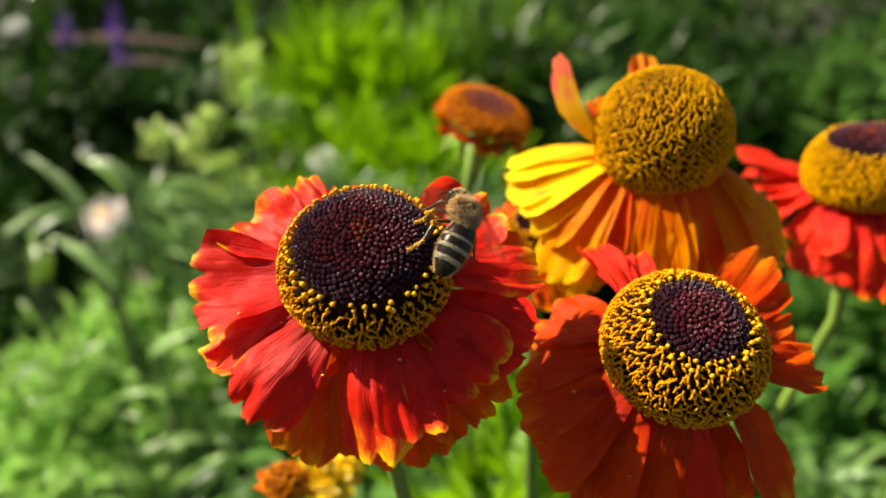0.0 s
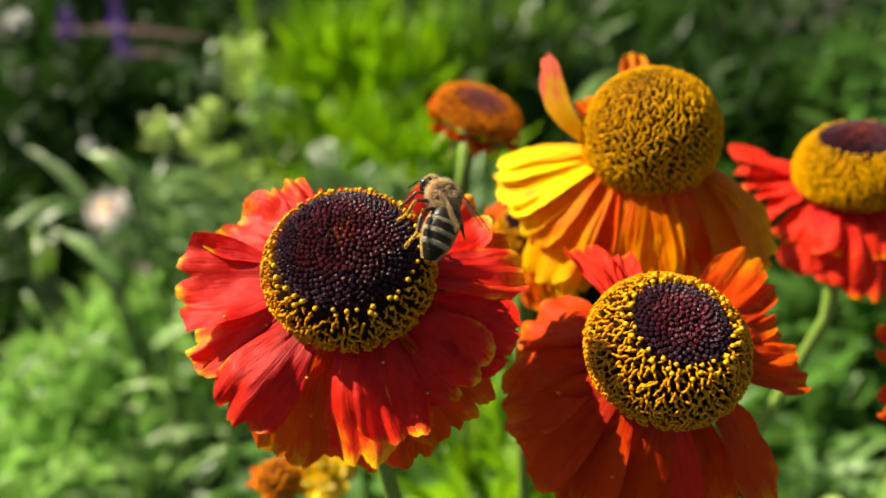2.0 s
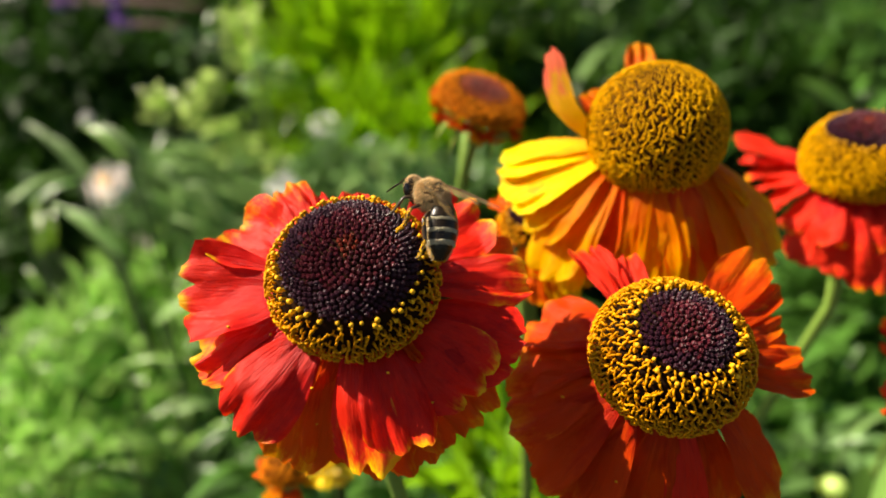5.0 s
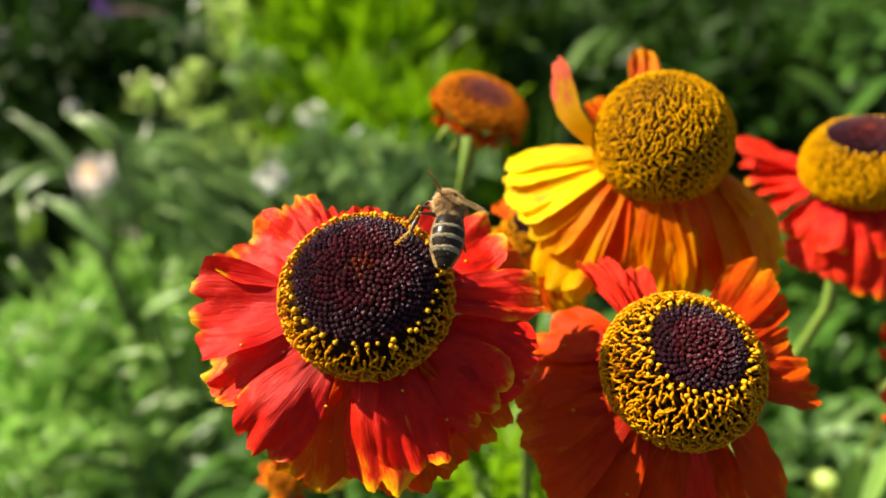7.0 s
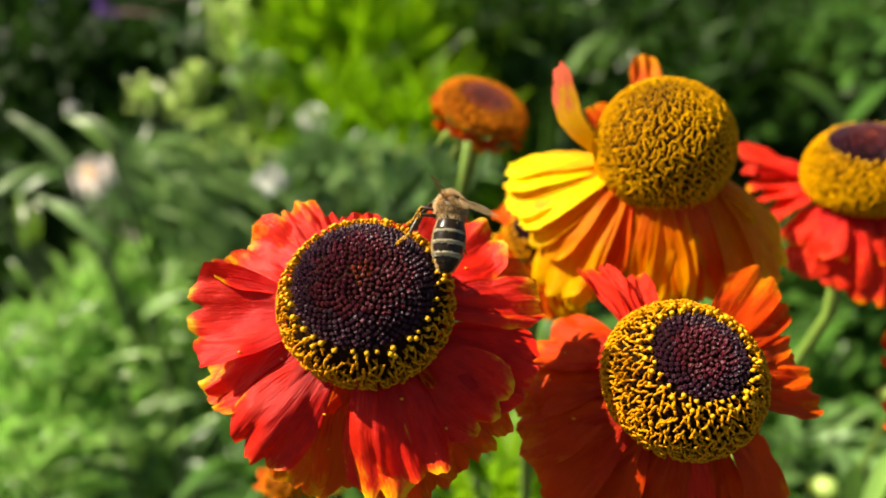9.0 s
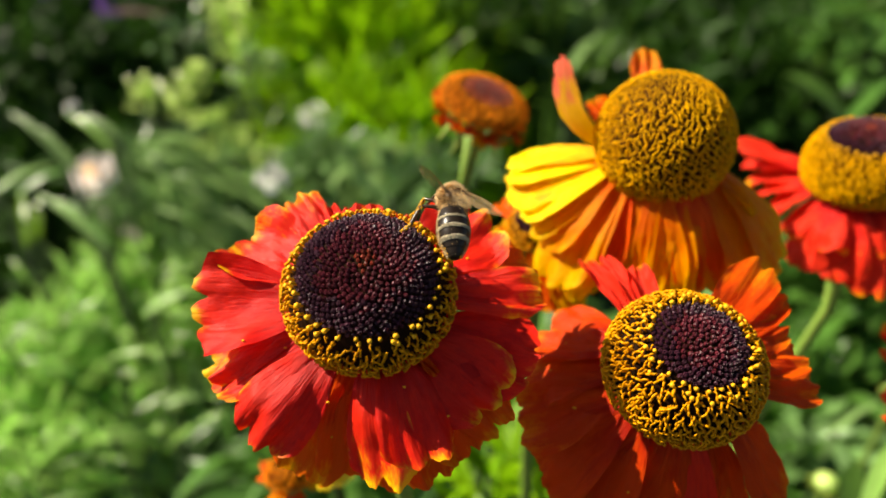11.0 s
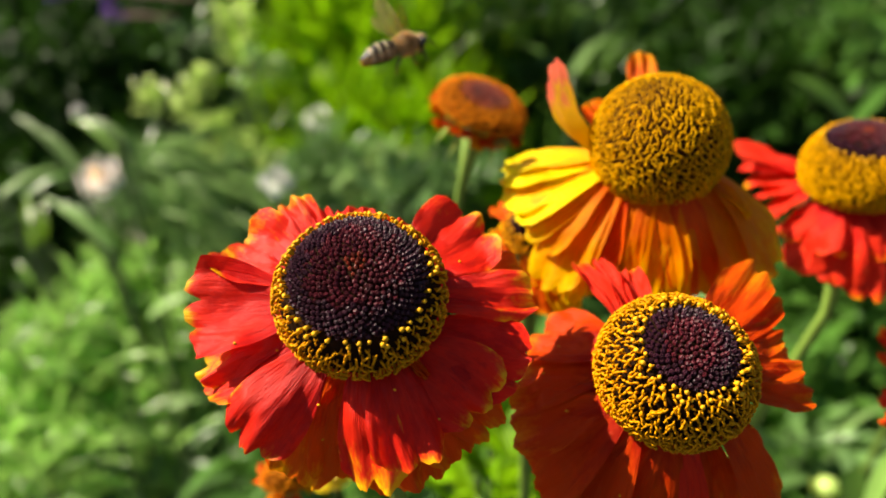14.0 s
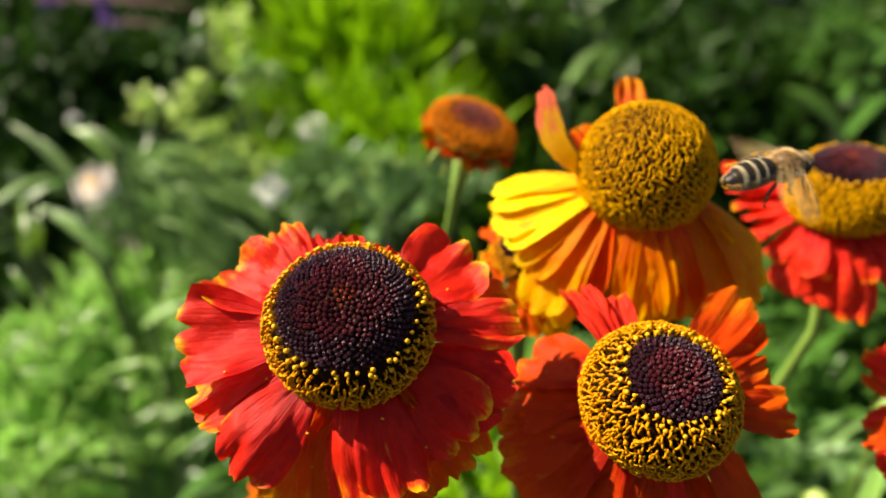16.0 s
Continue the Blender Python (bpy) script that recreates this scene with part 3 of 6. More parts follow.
helenium("golden-orange helenium flower with a fully opened ochre disc", (0.03945, 0.13006, 0.90069), (-0.121, -0.053, 0.991), 0.0117, 1.0, 0, [
    (160.5, 21.7, 12, -32, -92, 0, 1, 0, 0), (124.5, 11.9, 6.5, -22, -40, 0, 1, 0.2, 0.2), (84, 24.1, 6.5, -10, -40, 0, 1, 0, 0), (160, 20.6, 10, 0, 12, 4, 3, 0.2, 0),
    (169, 21.3, 10, 2, 18, 3, 3, 0.1, 0), (177.5, 21.5, 10, 5, 25, 2, 3, 0, 0), (-171.5, 20.6, 10, 9, 34, 2, 3, 0, 0), (-164.5, 20.6, 13, 20, 46, 0, 2, 0, 0),
    (-155.5, 24, 14, 28, 56, 0, 3, 0.2, 0), (-151.5, 25.1, 13, 38, 66, 0, 2, 0, 0), (-147.5, 20.8, 14, 48, 76, 0, 2, 0, 0), (-129, 19.6, 12, 50, 80, 0, 2, 0, 0),
    (-109, 19.6, 10, 48, 80, 8, 2, 0, 0.1), (-92, 20.5, 9, 46, 80, -8, 1, 0, 0.2), (-100, 20.5, 9, 56, 82, 0, 2, 0, 0), (-76.5, 20.3, 11, 50, 80, 0, 2, 0, 0),
    (-59.5, 20.7, 13, 50, 78, 4, 2, 0, 0), (-42, 22.4, 15, 44, 70, 0, 2, 0, 0), (-26, 23.3, 14, 38, 66, 0, 2, 0, 0), (-31, 11.2, 3.2, 30, 58, 0, 1, 0.8, 0.3),
    (159.5, 20.5, 11, 6, 18, 0, 2, 0, 0), (169, 20.7, 11, 8, 24, 0, 2, 0, 0), (-180.5, 20.2, 11, 11, 32, 0, 2, 0, 0), (-169.5, 19.6, 11, 16, 42, 0, 2, 0, 0),
], [BICOLOUR, FLAME, FLAME, YELLOW, YELLOW, YELLOW, YELLOW, GOLD, GOLD, GOLD, FLAME, GOLD, GOLD, GOLD, FLAME, FLAME, GOLD, GOLD, GOLD, GOLD, GOLD, GOLD, GOLD, GOLD], (0.03, 0.2, -0.02), seed=3, style_mat=STYLE_OCHRE, end=125, style_size=0.00086, ripple=0.55, gap=1.14, core_mat=CORE_OCHRE)
helenium("coral-red helenium flower with ochre florets and maroon cap", (0.09068, 0.15189, 0.88465), (-0.144, -0.061, 0.988), 0.0118, 0.8, 42, [
    (-219, 19.7, 8, -8, -12, 0), (-219, 17.4, 7, 5, 8, 0), (-210, 15.2, 8, 8, 20, 0), (-200, 13.2, 8, 15, 32, 0), (-186, 12.1, 8, 20, 40, 0), (-166, 11.4, 8, 30, 50, 0), (-142, 12.3, 9, 30, 55), (-117, 10.4, 9, 35, 60), (-99, 10.8, 6, 35, 60), (-151, 17.3, 10, 40, 68), (-124, 17.3, 10, 42, 70), (-100, 18.8, 10, 42, 70), (-78, 16.9, 7, 40, 60), (-53, 14.3, 7, 30, 50), (-15, 15.2, 7, 25, 45)
], [CORAL, CORAL], (-0.06, 0.22, -0.02), seed=4, style_mat=STYLE_OCHRE, style_size=0.00095, gap=0.9, core_mat=CORE_OCHRE)
helenium("young orange-brown helenium flower head, rays barely open", (0.00883, 0.17777, 0.88911), (0.30, -0.16, 0.94), 0.0106, 0.34, 36, [
    (-2, 4.6, 3.7, 16, 5), (8, 5.1, 4.3, 16, 5), (24, 5.0, 4.1, 16, -20), (34, 6.1, 4.2, 4, -20), (47, 5.0, 4.0, -10, -20), (58, 5.5, 4.0, -10, 5), (71, 5.3, 3.3, -10, -20), (82, 4.9, 4.0, 4, -50), (96, 5.2, 3.5, 4, 5), (109, 4.9, 4.2, 16, 5), (123, 6.2, 3.8, -10, -20), (138, 4.7, 4.0, 16, -20), (152, 5.5, 3.7, 16, -20), (160, 5.5, 4.0, 16, -20), (170, 4.5, 3.5, -10, -50), (188, 4.6, 4.3, 4, -20), (194, 5.0, 3.3, 4, -50), (212, 5.0, 3.6, 4, 5), (225, 5.1, 4.3, -10, -50), (238, 4.9, 3.4, 4, -20), (245, 5.1, 4.4, 4, -50), (256, 4.5, 3.4, 4, -20), (273, 5.2, 3.4, 16, 5), (281, 4.5, 3.4, -10, 5), (298, 5.4, 3.9, 4, 5), (306, 5.4, 4.1, 4, -50), (326, 5.3, 3.5, 4, -20), (331, 5.2, 3.5, 4, 5), (347, 4.5, 3.5, 16, -50)
], [CORAL, GOLD, DARK, FLAME, SEPAL, FLAME, DARK], (0.06, 0.26, -0.02), seed=5, single=150, style_mat=STYLE_RUST, knobs=False, cap_mats=(BUD_RED, BUD_RED, BUD_RUST), style_size=0.0010, gap=1.6, end=100, stem_size=0.7, sepal=1.0)
helenium("orange-yellow helenium flower partly hidden behind its neighbours", (0.01761, 0.1346, 0.87879), (-0.064, -0.153, 0.986), 0.0048, 0.75, 50, [
    (-213, 5.1, 8, 8, 20, 0), (-167, 2.7, 8, 10, 25, 0), (-87, 7.2, 9, 20, 50, 0), (-63, 8.2, 9, 20, 50, 0), (-60, 14.0, 8, 25, 50, 0), (-32, 9.1, 9, 15, 35, 0), (-40, 13.8, 8, 20, 40, 0), (-76, 12.1, 8, 25, 55, 0), (-23, 4.1, 9, 10, 25, 0), (-252, 12.5, 7, 10, 20), (4, 5.2, 7, 10, 20), (-276, 9.3, 6, 5, 10)
], [GOLD, FLAME, GOLD, FLAME], (0.06, 0.22, -0.02), seed=6, single=60)
helenium("small orange helenium flower hanging low among the stems", (-0.03567, 0.11727, 0.8255), (0.072, 0.251, 0.965), 0.0042, 0.8, 0, [
    (-191, 4.0, 5, 10, 30), (-112, 4.0, 5, 20, 40), (-64, 4.6, 5, 20, 40), (-1, 3.7, 5, 10, 30), (-233, 7.7, 5, 5, 10), (-287, 6.6, 5, 5, 10)
], [FLAME, GOLD], (0.0, 0.22, -0.02), seed=7, single=60, style_mat=STYLE_RUST)
helenium("red and yellow helenium flower with ragged ray tips", (0.09149, 0.10003, 0.86827), (-0.37, 0.042, 0.928), 0.0085, 0.75, 45, [
    (-259, 18.4, 6, 0, 5), (-255, 18.6, 7, 10, 25), (-226, 11.4, 7, 15, 30), (-199, 9.7, 7, 20, 40), (-169, 9.7, 7, 20, 40), (-150, 10.6, 8, 25, 45), (-275, 21.1, 7, 5, 10)
], [RED, DARK], (0.13, 0.16, -0.02), seed=8, single=60)
# ---- ground and garden behind ----
def ground():
    n = 60
    xs = np.concatenate([np.linspace(-60, -3, 10), np.linspace(-2.8, 2.8, n), np.linspace(3, 60, 10)])
    ys = np.concatenate([np.linspace(-60, -2, 8), np.linspace(-1.8, 4, n), np.linspace(4.4, 60, 10)])
    V = [(x, y, 0.025 * noise.noise(Vector((x * 3, y * 3, 0))) + 0.012 * noise.noise(Vector((x * 11, y * 11, 4)))) for y in ys for x in xs]
    w = len(xs)
    F = [(j * w + i, j * w + i + 1, (j + 1) * w + i + 1, (j + 1) * w + i) for j in range(len(ys) - 1) for i in range(w - 1)]
    tagged(new("ground", mesh_of("ground", V, F, SOIL)), "dark garden soil under the plants", "ground", kind="structure")


ground()


def blades(roots, ways, lengths, widths, bend, rg, fold=0.25, stations=5, point=0.75):
    """Many bent leaves at once: a folded strip along each way, bending down towards its end."""
    n = len(roots)
    roots, ways = np.asarray(roots, float), np.asarray(ways, float)
    ways /= np.linalg.norm(ways, axis=1, keepdims=True)
    side = np.cross(ways, rg.normal(size=(n, 3)) * 0.35 + np.array((0, 0, 1.0)))
    side /= np.linalg.norm(side, axis=1, keepdims=True) + 1e-9
    up = np.cross(side, ways)
    V = np.zeros((n, stations, 3, 3))
    pos, way = roots.copy(), ways.copy()
    for k in range(stations):
        s = k / (stations - 1)
        w = (widths * (math.sin(math.pi * min(0.06 + s * point, 1.0)) ** 0.8) * (1 - 0.9 * max(0, s - 0.7) / 0.3))[:, None]
        V[:, k, 0] = pos - side * w * 0.5 + up * w * fold
        V[:, k, 1] = pos
        V[:, k, 2] = pos + side * w * 0.5 + up * w * fold
        way = way + np.array((0, 0, -1.0)) * (bend / stations)[:, None]
        way /= np.linalg.norm(way, axis=1, keepdims=True)
        pos = pos + way * (lengths / (stations - 1))[:, None]
    verts = V.reshape(-1, 3)
    q = []
    for k in range(stations - 1):
        for j in range(2):
            a = k * 3 + j
            q.append((a, a + 1, a + 4, a + 3))
    q = np.array(q)
    faces = (q[None] + (np.arange(n) * stations * 3)[:, None, None]).reshape(-1, 4)
    return verts, faces


def leafy_plant(label, centre, radii, count, length, width, mat, seed, up=0.4, bend=0.8, name="leafy_plant", point=0.95, sweep=(0, 0, 0)):
    """A clump of small leaves on a few thin stems that rise from the ground."""
    rg = np.random.default_rng(seed)
    cx, cy, cz = centre
    plant = new(name)
    plant.matrix_basis = Matrix.Translation((cx, cy, 0))
    tagged(plant, label, "plant")
    p = rg.normal(size=(count, 3))
    p /= np.linalg.norm(p, axis=1, keepdims=True)
    p *= rg.uniform(0.25, 1.0, size=(count, 1)) ** 0.5
    lump = 0.75 + 0.5 * np.sin(p[:, :1] * 5 + seed) * np.cos(p[:, 1:2] * 6)
    root = p * lump * np.array(radii) + np.array((0, 0, cz))
    way = p * 0.7 + rg.normal(size=(count, 3)) * 0.55 + np.array((0, 0, up)) + np.array(sweep)
    v, f = blades(root, way, length * rg.uniform(0.6, 1.3, count), width * rg.uniform(0.6, 1.3, count), bend * rg.uniform(0.3, 1.5, count), rg, point=point)
    part("foliage", mesh_of("foliage", v, f, mat), plant, kind="stuff")
    for k in range(4):
        a = rg.uniform(0, 6.28)
        e = np.array((math.cos(a) * radii[0], math.sin(a) * radii[1], 0)) * rg.uniform(0.1, 0.6)
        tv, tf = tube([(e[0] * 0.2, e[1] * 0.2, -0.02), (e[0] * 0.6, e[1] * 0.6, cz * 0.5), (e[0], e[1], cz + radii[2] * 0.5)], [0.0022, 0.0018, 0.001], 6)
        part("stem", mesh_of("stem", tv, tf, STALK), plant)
    return plant


def blade_tuft(label, base, height, spread, count, width, mat, seed, lean=(0, 0), bend=0.8, name="grass_tuft", fan=0.35):
    """Long narrow leaves that rise from one root and arch over."""
    rg = np.random.default_rng(seed)
    a = rg.uniform(0, 6.28, count)
    r = rg.uniform(0, 1, count) ** 0.6
    root = np.stack([np.cos(a) * r * spread * 0.5, np.sin(a) * r * spread * 0.5, np.zeros(count)], 1)
    way = np.stack([np.cos(a) * r * fan + lean[0] + rg.normal(size=count) * fan * 0.3, np.sin(a) * r * fan + lean[1] + rg.normal(size=count) * fan * 0.3, np.ones(count)], 1)
    v, f = blades(root, way, height * rg.uniform(0.65, 1.15, count), width * rg.uniform(0.6, 1.3, count), bend * rg.uniform(0.2, 1.6, count), rg, stations=9, point=0.8)
    ob = new(name, mesh_of(name, v, f, mat))
    ob.matrix_basis = Matrix.Translation(base)
    return tagged(ob, label, "grass", kind="stuff")


def single_leaf(label, root, tip, width, mat, sag=0.1, foot=None):
    """One broad strap leaf from a root to a tip, on a stalk from the ground."""
    a, b = Vector(root), Vector(tip)
    side = (b - a).cross(Vector((0, -0.5, 1))).normalized()
    V, F = [], []
    n = 12
    for k in range(n):
        s = k / (n - 1)
        p = a.lerp(b, s) + Vector((0, 0, sag * (b - a).length * math.sin(math.pi * s)))
        w = width * math.sin(math.pi * min(0.15 + s * 0.85, 0.985)) ** 0.7
        V += [p - side * w / 2 + Vector((0, 0, w * 0.15)), p, p + side * w / 2 + Vector((0, 0, w * 0.15))]
    for k in range(n - 1):
        for j in range(2):
            F.append((k * 3 + j, k * 3 + j + 1, k * 3 + j + 4, k * 3 + j + 3))
    f = Vector(foot) if foot else Vector((a.x, a.y + 0.03, -0.02))
    leaf = new("strap_leaf")
    leaf.matrix_basis = Matrix.Translation(f)
    tagged(leaf, label, "leaf")
    part("blade", mesh_of("blade", [v - f for v in V], F, mat), leaf)
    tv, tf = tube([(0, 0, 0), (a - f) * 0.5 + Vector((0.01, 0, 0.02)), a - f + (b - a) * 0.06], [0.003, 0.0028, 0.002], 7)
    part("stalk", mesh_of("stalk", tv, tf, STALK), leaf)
    return leaf


def pale_bloom(label, centre, size, mat, heart, seed, rows=((9, 1.0, 10), (8, 0.75, 35), (6, 0.5, 60)), name="garden_flower"):
    """A small layered garden flower on a thin stem."""
    rg = random.Random(seed)
    c = Vector(centre)
    bloom = new(name)
    bloom.matrix_basis = Matrix.Translation((c.x, c.y, 0))
    tagged(bloom, label, "flower")
    k = 0
    for n, ln, rise in rows:
        for i in range(n):
            me = petal_mesh(size * ln, size * 0.75 * ln, -rise, -rise + 25, seed * 31 + k, mat, base=size * 0.2, lobes=1)
            part("petal", me, bloom, m=Matrix.Translation((0, 0, c.z)) @ Matrix.Rotation(radians(35), 4, "X") @ Matrix.Rotation(2 * math.pi * (i + 0.3 * k + rg.uniform(-.2, .2)) / n, 4, "Z") @ Matrix.Translation((size * 0.08, 0, 0)))
            k += 1
    v, f = knob_shape(size * 0.32, seed)
    part("heart", mesh_of("heart", v, f, heart), bloom, m=Matrix.Translation((0, 0, c.z)) @ Matrix.Rotation(radians(35), 4, "X"))
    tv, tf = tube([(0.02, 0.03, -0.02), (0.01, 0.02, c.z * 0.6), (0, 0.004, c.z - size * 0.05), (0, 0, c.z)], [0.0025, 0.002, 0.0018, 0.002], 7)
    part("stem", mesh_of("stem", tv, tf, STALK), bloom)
    return bloom


def flower_spike(label, centre, height, mat, seed):
    """An upright spike of small florets on a stem."""
    rg = np.random.default_rng(seed)
    c = Vector(centre)
    spike = new("flower_spike")
    spike.matrix_basis = Matrix.Translation((c.x, c.y, 0))
    tagged(spike, label, "flower")
    n = 70
    h = rg.uniform(-0.5, 0.5, n)
    a = rg.uniform(0, 6.28, n)
    root = np.stack([np.cos(a) * 0.003, np.sin(a) * 0.003, c.z + h * height], 1)
    way = np.stack([np.cos(a), np.sin(a), np.full(n, 0.4)], 1)
    v, f = blades(root, way, np.full(n, height * 0.22) * (1.1 - h), np.full(n, height * 0.13), np.full(n, 0.4), rg)
    part("floret_mass", mesh_of("floret_mass", v, f, mat), spike, kind="stuff")
    tv, tf = tube([(0.05, 0.30, -0.02), (0.02, 0.10, c.z * 0.6), (0, 0, c.z - height * 0.5), (0, 0, c.z + height * 0.5)], [0.0018, 0.0015, 0.0012, 0.0008], 6)
    part("stem", mesh_of("stem", tv, tf, STALK), spike)
    return spike


def flower_bud(label, centre, size, seed):
    """A closed round bud in a cup of green bracts, on a stem."""
    rg = random.Random(seed)
    c = Vector(centre)
    bud = new("flower_bud")
    bud.matrix_basis = Matrix.Translation((c.x, c.y, 0))
    tagged(bud, label, "bud")
    V, F = [], []
    n, m = 12, 24
    for i in range(n + 1):
        th = math.pi * min(max(i / n, 0.02), 0.98)
        for k in range(m):
            ph = 2 * math.pi * k / m
            r = size * math.sin(th) * (1 + 0.05 * math.cos(8 * ph))
            V.append((r * math.cos(ph), r * math.sin(ph), c.z + size * 0.8 * math.cos(th)))
    for i in range(n):
        for k in range(m):
            k2 = (k + 1) % m
            F.append((i * m + k, (i + 1) * m + k, (i + 1) * m + k2, i * m + k2))
    F += [tuple(range(m)), tuple(n * m + k for k in range(m))[::-1]]
    part("bud_ball", mesh_of("bud_ball", V, F, LEAF_SUNNY), bud, "pale yellow-green ball")
    for i in range(8):
        me = petal_mesh(size * 1.3, size * 0.7, 10, -70, seed * 9 + i, SEPAL, base=size * 0.4, lobes=1)
        part("bract", me, bud, m=Matrix.Translation((0, 0, c.z - size * 0.75)) @ Matrix.Rotation(2 * math.pi * i / 8, 4, "Z") @ Matrix.Translation((size * 0.35, 0, 0)))
    tv, tf = tube([(0.01, 0.05, -0.02), (0.004, 0.02, c.z * 0.6), (0, 0, c.z - size * 1.5), (0, 0, c.z - size * 0.7)], [0.0025, 0.002, 0.0015, 0.0022], 8)
    part("stem", mesh_of("stem", tv, tf, STEM), bud)
    return bud


leafy_plant("feathery light green garden plant", (-0.432, 0.618, 0.439), (0.072, 0.0792, 0.0576), 270, 0.040, 0.0080, LEAF_LIGHT, 101, up=0.6, bend=0.9)
leafy_plant("feathery light green garden plant", (-0.401, 0.691, 0.441), (0.07, 0.077, 0.056), 270, 0.040, 0.0080, LEAF_LIGHT, 102, up=0.6, bend=0.9)
leafy_plant("feathery light green garden plant", (-0.344, 0.746, 0.451), (0.06, 0.066, 0.048), 270, 0.040, 0.0080, LEAF_LIGHT, 103, up=0.6, bend=0.9)
leafy_plant("feathery light green garden plant", (-0.4, 0.579, 0.414), (0.08, 0.088, 0.064), 270, 0.040, 0.0080, LEAF_LIGHT, 104, up=0.6, bend=0.9)
leafy_plant("feathery light green garden plant", (-0.431, 0.515, 0.39), (0.08, 0.088, 0.064), 270, 0.040, 0.0080, LEAF_LIGHT, 105, up=0.6, bend=0.9)
leafy_plant("feathery light green garden plant", (-0.343, 0.533, 0.378), (0.07, 0.077, 0.056), 270, 0.040, 0.0080, LEAF_LIGHT, 106, up=0.6, bend=0.9)
leafy_plant("feathery light green garden plant", (-0.315, 0.641, 0.398), (0.06, 0.066, 0.048), 270, 0.040, 0.0080, LEAF_LIGHT, 107, up=0.6, bend=0.9)
leafy_plant("feathery light green garden plant", (-0.303, 0.717, 0.404), (0.06, 0.066, 0.048), 270, 0.040, 0.0080, LEAF_LIGHT, 108, up=0.6, bend=0.9)
leafy_plant("grey-green narrow-leaved garden plant", (-0.264, 0.586, 0.347), (0.08, 0.088, 0.064), 190, 0.048, 0.0070, LEAF_MIXED, 109, up=0.6, bend=1.0)
leafy_plant("grey-green narrow-leaved garden plant", (-0.303, 0.511, 0.344), (0.08, 0.088, 0.064), 190, 0.048, 0.0070, LEAF_MIXED, 110, up=0.6, bend=1.0)
leafy_plant("grey-green narrow-leaved garden plant", (-0.255, 0.687, 0.357), (0.08, 0.088, 0.064), 190, 0.048, 0.0070, LEAF_MIXED, 111, up=0.6, bend=1.0)
leafy_plant("grey-green narrow-leaved garden plant", (-0.241, 0.795, 0.469), (0.07, 0.077, 0.056), 190, 0.048, 0.0070, LEAF_MIXED, 112, up=0.6, bend=1.0)
leafy_plant("grey-green narrow-leaved garden plant", (-0.316, 0.784, 0.508), (0.08, 0.088, 0.064), 190, 0.048, 0.0070, LEAF_MIXED, 113, up=0.6, bend=1.0)
leafy_plant("grey-green narrow-leaved garden plant", (-0.379, 0.82, 0.529), (0.06, 0.066, 0.048), 190, 0.048, 0.0070, LEAF_MIXED, 114, up=0.6, bend=1.0)
leafy_plant("grey-green narrow-leaved garden plant", (-0.266, 0.824, 0.533), (0.06, 0.066, 0.048), 190, 0.048, 0.0070, LEAF_MIXED, 115, up=0.6, bend=1.0)
leafy_plant("grey-green narrow-leaved garden plant", (-0.182, 0.892, 0.489), (0.07, 0.077, 0.056), 190, 0.048, 0.0070, LEAF_MIXED, 116, up=0.6, bend=1.0)
leafy_plant("grey-green narrow-leaved garden plant", (-0.13, 0.784, 0.542), (0.05, 0.055, 0.04), 190, 0.048, 0.0070, LEAF_MIXED, 117, up=0.6, bend=1.0)
leafy_plant("grey-green narrow-leaved garden plant", (-0.139, 0.725, 0.598), (0.035, 0.0385, 0.028), 190, 0.048, 0.0070, LEAF_MIXED, 118, up=0.6, bend=1.0)
leafy_plant("leafy shrub with shade put into its dark green", (-0.65, 1.122, 0.579), (0.16, 0.176, 0.128), 420, 0.05, 0.017, LEAF_DARK, 119, up=0.2, bend=0.8)
leafy_plant("leafy shrub with shade put into its dark green", (-0.568, 1.141, 0.515), (0.13, 0.143, 0.104), 420, 0.05, 0.017, LEAF_DARK, 120, up=0.2, bend=0.8)
leafy_plant("leafy shrub with shade put into its dark green", (-0.476, 1.221, 0.544), (0.15, 0.165, 0.12), 420, 0.05, 0.017, LEAF_DARK, 121, up=0.2, bend=0.8)
leafy_plant("leafy shrub with shade put into its dark green", (-0.483, 1.056, 0.474), (0.12, 0.132, 0.096), 420, 0.05, 0.017, LEAF_DARK, 122, up=0.2, bend=0.8)
leafy_plant("leafy shrub with shade put into its dark green", (-0.594, 0.933, 0.47), (0.1, 0.11, 0.08), 420, 0.05, 0.017, LEAF_DARK, 123, up=0.2, bend=0.8)
leafy_plant("leafy shrub with shade put into its dark green", (0.314, 1.358, 0.554), (0.2, 0.22, 0.16), 420, 0.05, 0.017, LEAF_DARK, 124, up=0.2, bend=0.8)
leafy_plant("leafy shrub with shade put into its dark green", (0.501, 1.304, 0.558), (0.2, 0.22, 0.16), 420, 0.05, 0.017, LEAF_DARK, 125, up=0.2, bend=0.8)
leafy_plant("leafy shrub with shade put into its dark green", (0.654, 1.245, 0.556), (0.18, 0.198, 0.144), 420, 0.05, 0.017, LEAF_DARK, 126, up=0.2, bend=0.8)
leafy_plant("leafy shrub with shade put into its dark green", (-0.201, 0.935, 0.371), (0.12, 0.132, 0.096), 420, 0.05, 0.017, LEAF_DARK, 127, up=0.2, bend=0.8)
leafy_plant("leafy shrub with shade put into its dark green", (-0.292, 1.109, 0.458), (0.12, 0.132, 0.096), 420, 0.05, 0.017, LEAF_DARK, 128, up=0.2, bend=0.8)
